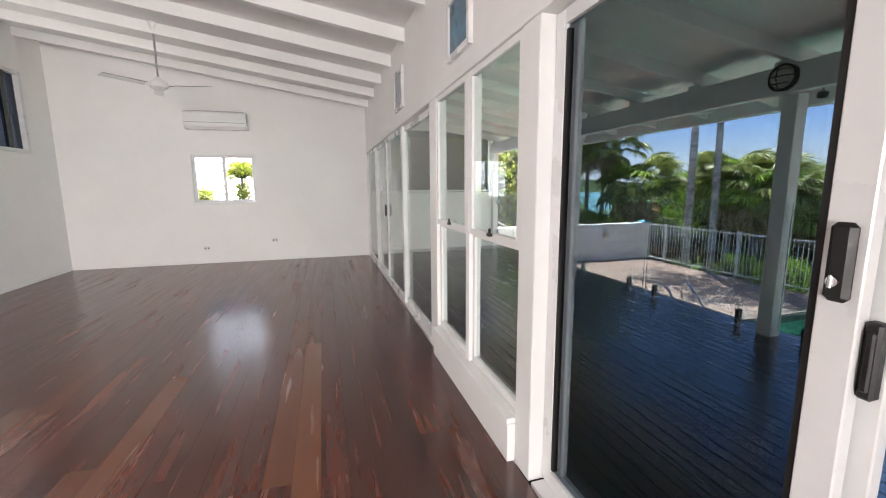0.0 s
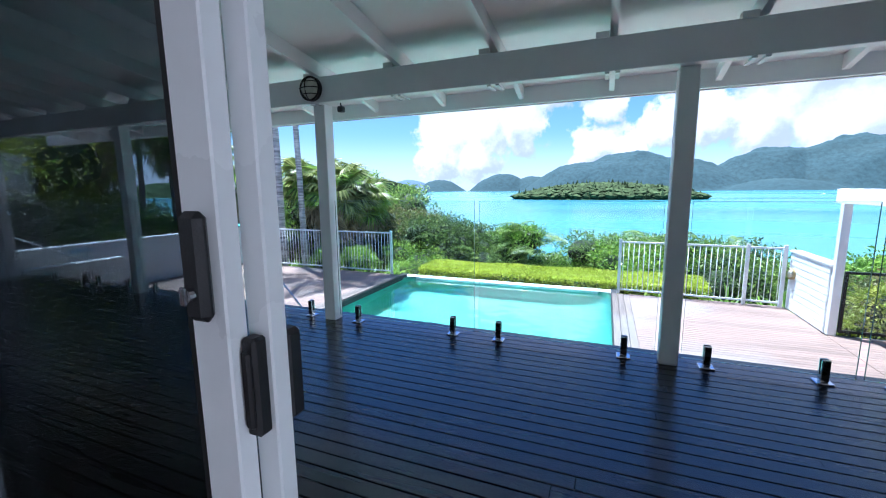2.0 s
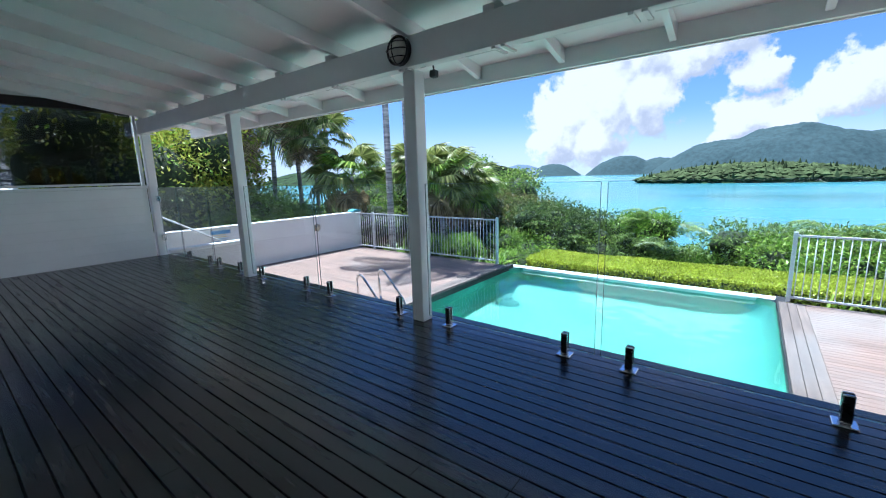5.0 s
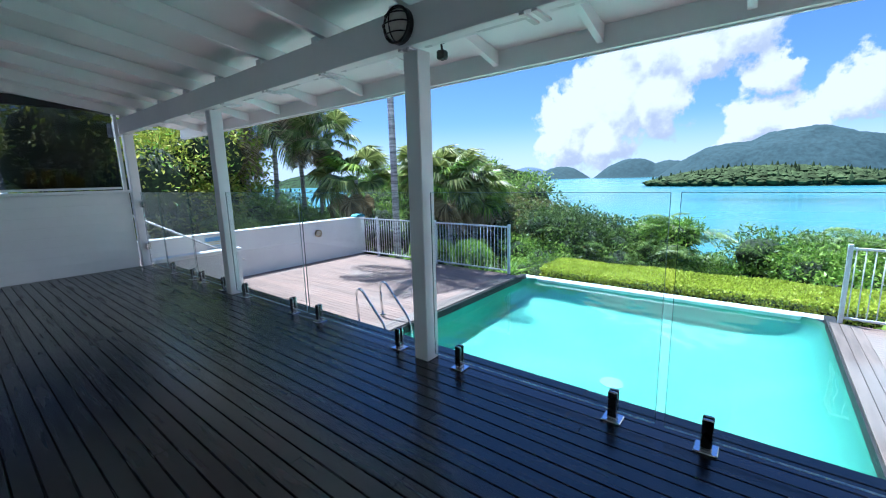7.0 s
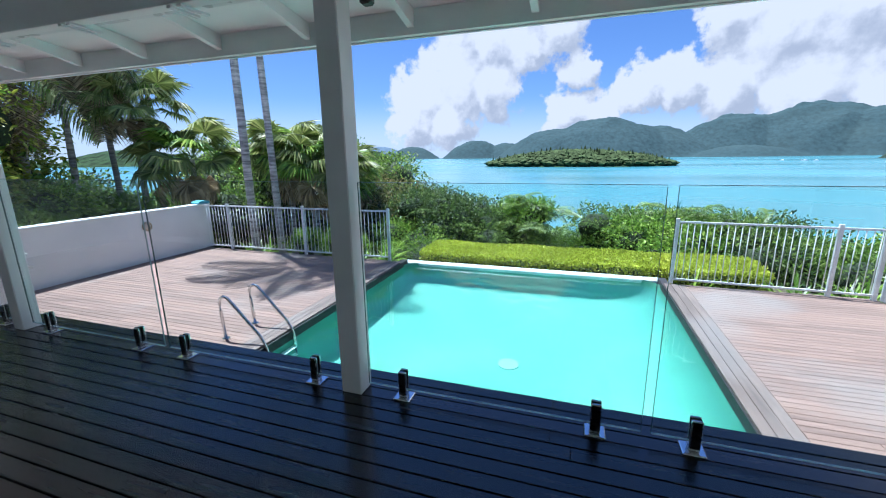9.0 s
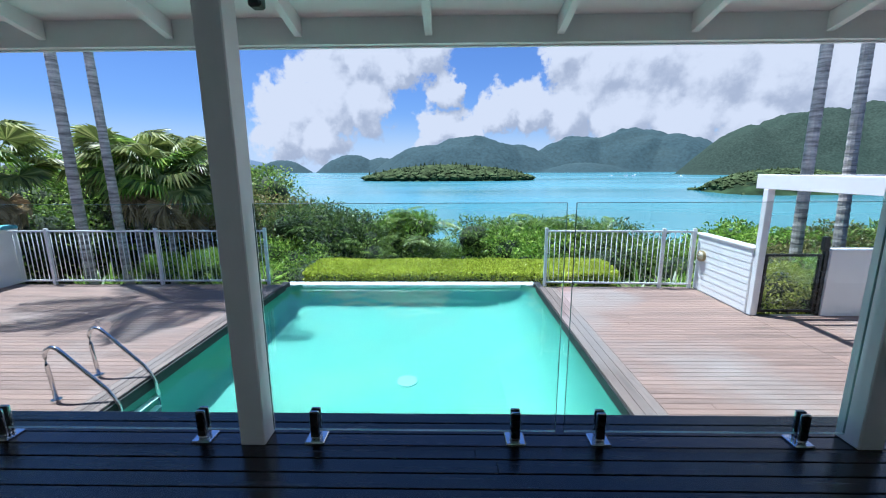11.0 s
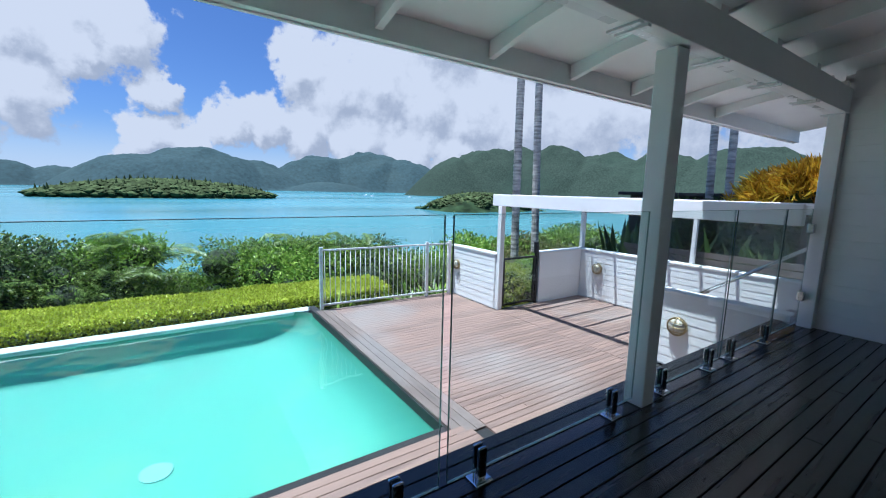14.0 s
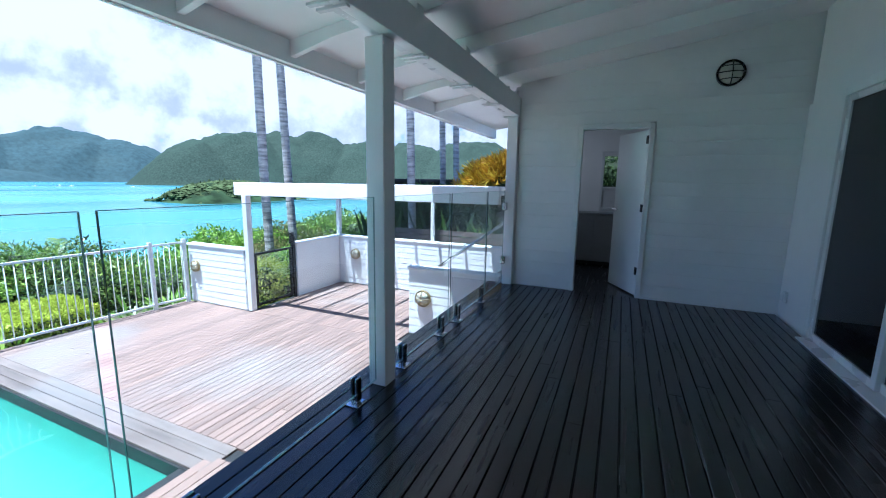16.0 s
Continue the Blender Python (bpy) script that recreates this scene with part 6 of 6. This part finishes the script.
for k, (x, y, r) in enumerate(((5.1, -8.6, 0.60), (5.8, -8.9, 0.55), (4.45, -8.9, 0.55))):
    shrub("croton", "golden yellow spiky-leaved croton bush beyond the pergola", "shrub", (x, y, 1.42 + 0.16 * (k == 0)), [((0, 0, 0), (r, r, r * 0.62)), ((0.1, 0.1, -0.2), (r, r, r * 0.5))], 2600, 0.26, LEAF_GOLD, 360 + k, 0.13, -0.5, True, "croton bushes", 0.6)
for k, (x, y) in enumerate(((3.6, -8.9), (4.7, -9.3), (5.9, -9.2), (7.0, -9.4), (8.2, -9.6))):
    shrub("shrub", "dark green shrub beneath the golden croton", "shrub", (x, y, 0.45 + 0.5 * (k == 0)), [((0, 0, 0), (0.85, 0.8, 0.75)), ((0, 0, -1.0), (1.0, 0.9, 1.0))], 4200, 0.14, LEAF_DARK, 371 + k)
# timber garden fence and dark shed roof beyond the nook
gf = thing("garden_fence", "weathered grey timber paling fence beyond the nook", "fence", (0, -6.9, -1.0))
for k in range(8):
    part("rail_board", boxes(((3.0, 0, 0.20 + 0.13 * k), (8.0, 0.03, 0.31 + 0.13 * k))), DARKFASCIA if k < 2 else DECKGREYX, gf)

for k, (x, y, r, mat) in enumerate(((9.1, -4.35, 0.40, LEAF_YELLOW), (9.2, -5.15, 0.45, LEAF_FRESH), (9.75, -4.7, 0.5, LEAF_OLIVE), (9.3, -5.9, 0.5, LEAF_YELLOW), (10.2, -5.6, 0.6, LEAF_OLIVE))):
    shrub("shrub", "low yellow-green shrub behind the black gate", "shrub", (x, y, -0.72 + 0.1 * (k % 2)), [((0, 0, 0), (r, r, r)), ((0.05, 0.1, -0.45), (r * 1.1, r * 1.1, r))], 3000, 0.075, mat, 390 + k, 0.4)

# dark flat roof of a shed beyond the nook
shed = thing("garden_shed", "small garden shed with a dark flat roof beyond the nook", "shed", (9.0, -11.2, -1.0), turn=20)
part("wall", boxes(((-1.2, -0.9, -1.5), (1.2, 0.9, 2.32))), DARKFASCIA, shed)
part("roof", boxes(((-1.5, -1.2, 2.32), (1.5, 1.2, 2.42)), bevel=0.01), DARKFASCIA, shed)

# seen through the end window: the white metal roof of a neighbouring house and yellow-green shrubs
house = thing("neighbour_house", "neighbouring house with a white ribbed metal roof", "house", (0.0, 15.0, 0.0))
part("wall", boxes(((-8.6, 0.3, -3.0), (2.6, 9.0, 0.25))), WHITE, house)
# upper roof is added out of view to whiten the floor's window reflection
bm = bmesh.new()
prism(bm, [(0.0, 0.30), (9.5, 7.18), (9.5, 7.26), (0.0, 0.38)], "x", -9.0, 3.0)
part("roof", bm, RENDER, house)
for k in range(22):
    y = 0.3 + 0.4 * k
    part("roof_rib", boxes(((-9.0, y, 0.40 + 0.724 * y), (3.0, y + 0.05, 0.43 + 0.724 * y))), RENDER, house)
shrub("shrub", "yellow-green shrub outside the end window", "shrub", (-3.5, 13.5, 1.05), [((0, 0, 0), (0.34, 0.34, 0.3)), ((0.2, 0, -1.2), (0.7, 0.6, 1.0))], 2600, 0.13, LEAF_YELLOW, 381, 0.4)
shrub("shrub", "tall yellow-green shrub outside the end window", "shrub", (-2.35, 13.5, 1.85), [((0, 0, 0), (0.34, 0.34, 0.26)), ((0, 0, -1.6), (0.2, 0.2, 1.2))], 1500, 0.13, LEAF_YELLOW, 382, 0.4)
shrub("shrub", "dark green shrub close outside the side room window", "shrub", (2.5, -7.3, 1.55), [((0, 0, 0), (0.95, 0.6, 0.6)), ((0, 0, -1.2), (0.9, 0.6, 1.0))], 5000, 0.11, LEAF_DARK, 399, 0.4)

# ---------------------------------------------------------------- boards, last
lay_rows(deck, "deck_board", WALL_OUT + 0.02, EDGE, SOUTH, NORTH, 0.0, 0.088, 0.006, 0.022, DECKBLACK, 4.2)
lay_rows(pool_deck, "pool_deck_board", 3.98, 5.26, -3.60, 8.84, LOW, 0.088, 0.006, 0.022, DECKGREY, 3.6)
lay_rows(pool_deck, "pool_deck_board", 5.26, 10.02, -3.33, PY0 - 0.352, LOW, 0.088, 0.006, 0.022, DECKGREY, 2.6)
lay_rows(pool_deck, "pool_deck_board", 5.40, 8.36, -5.80, -3.335, LOW, 0.088, 0.006, 0.022, DECKGREY, 2.6)
lay_rows(pool_deck, "pool_deck_board", 5.26, 10.18, PY1 + 0.305, 10.86, LOW, 0.088, 0.006, 0.022, DECKGREY, 3.0)
for k in range(3):
    lay_board(pool_deck, "border_board", 7.72, PY0 - 0.295 + 0.114 * k, LOW, 0.108, 4.6, 0.022, DECKGREYX, "x")
    lay_board(pool_deck, "border_board", 7.78, PY1 + 0.255 - 0.096 * k, LOW, 0.09, 4.72, 0.022, DECKGREYX, "x")
for k in range(3):
    lay_board(pool_deck, "border_board", 5.31 + 0.096 * k, (PY0 + PY1) / 2, LOW, 0.09, 5.72, 0.022, DECKGREY, "y")
lay_rows(floor, "floorboard", ROOM_W, WALL_IN - 0.01, ROOM_S, ROOM_N, 0.0, 0.133, 0.0008, 0.02, FLOORWOOD, 2.6)
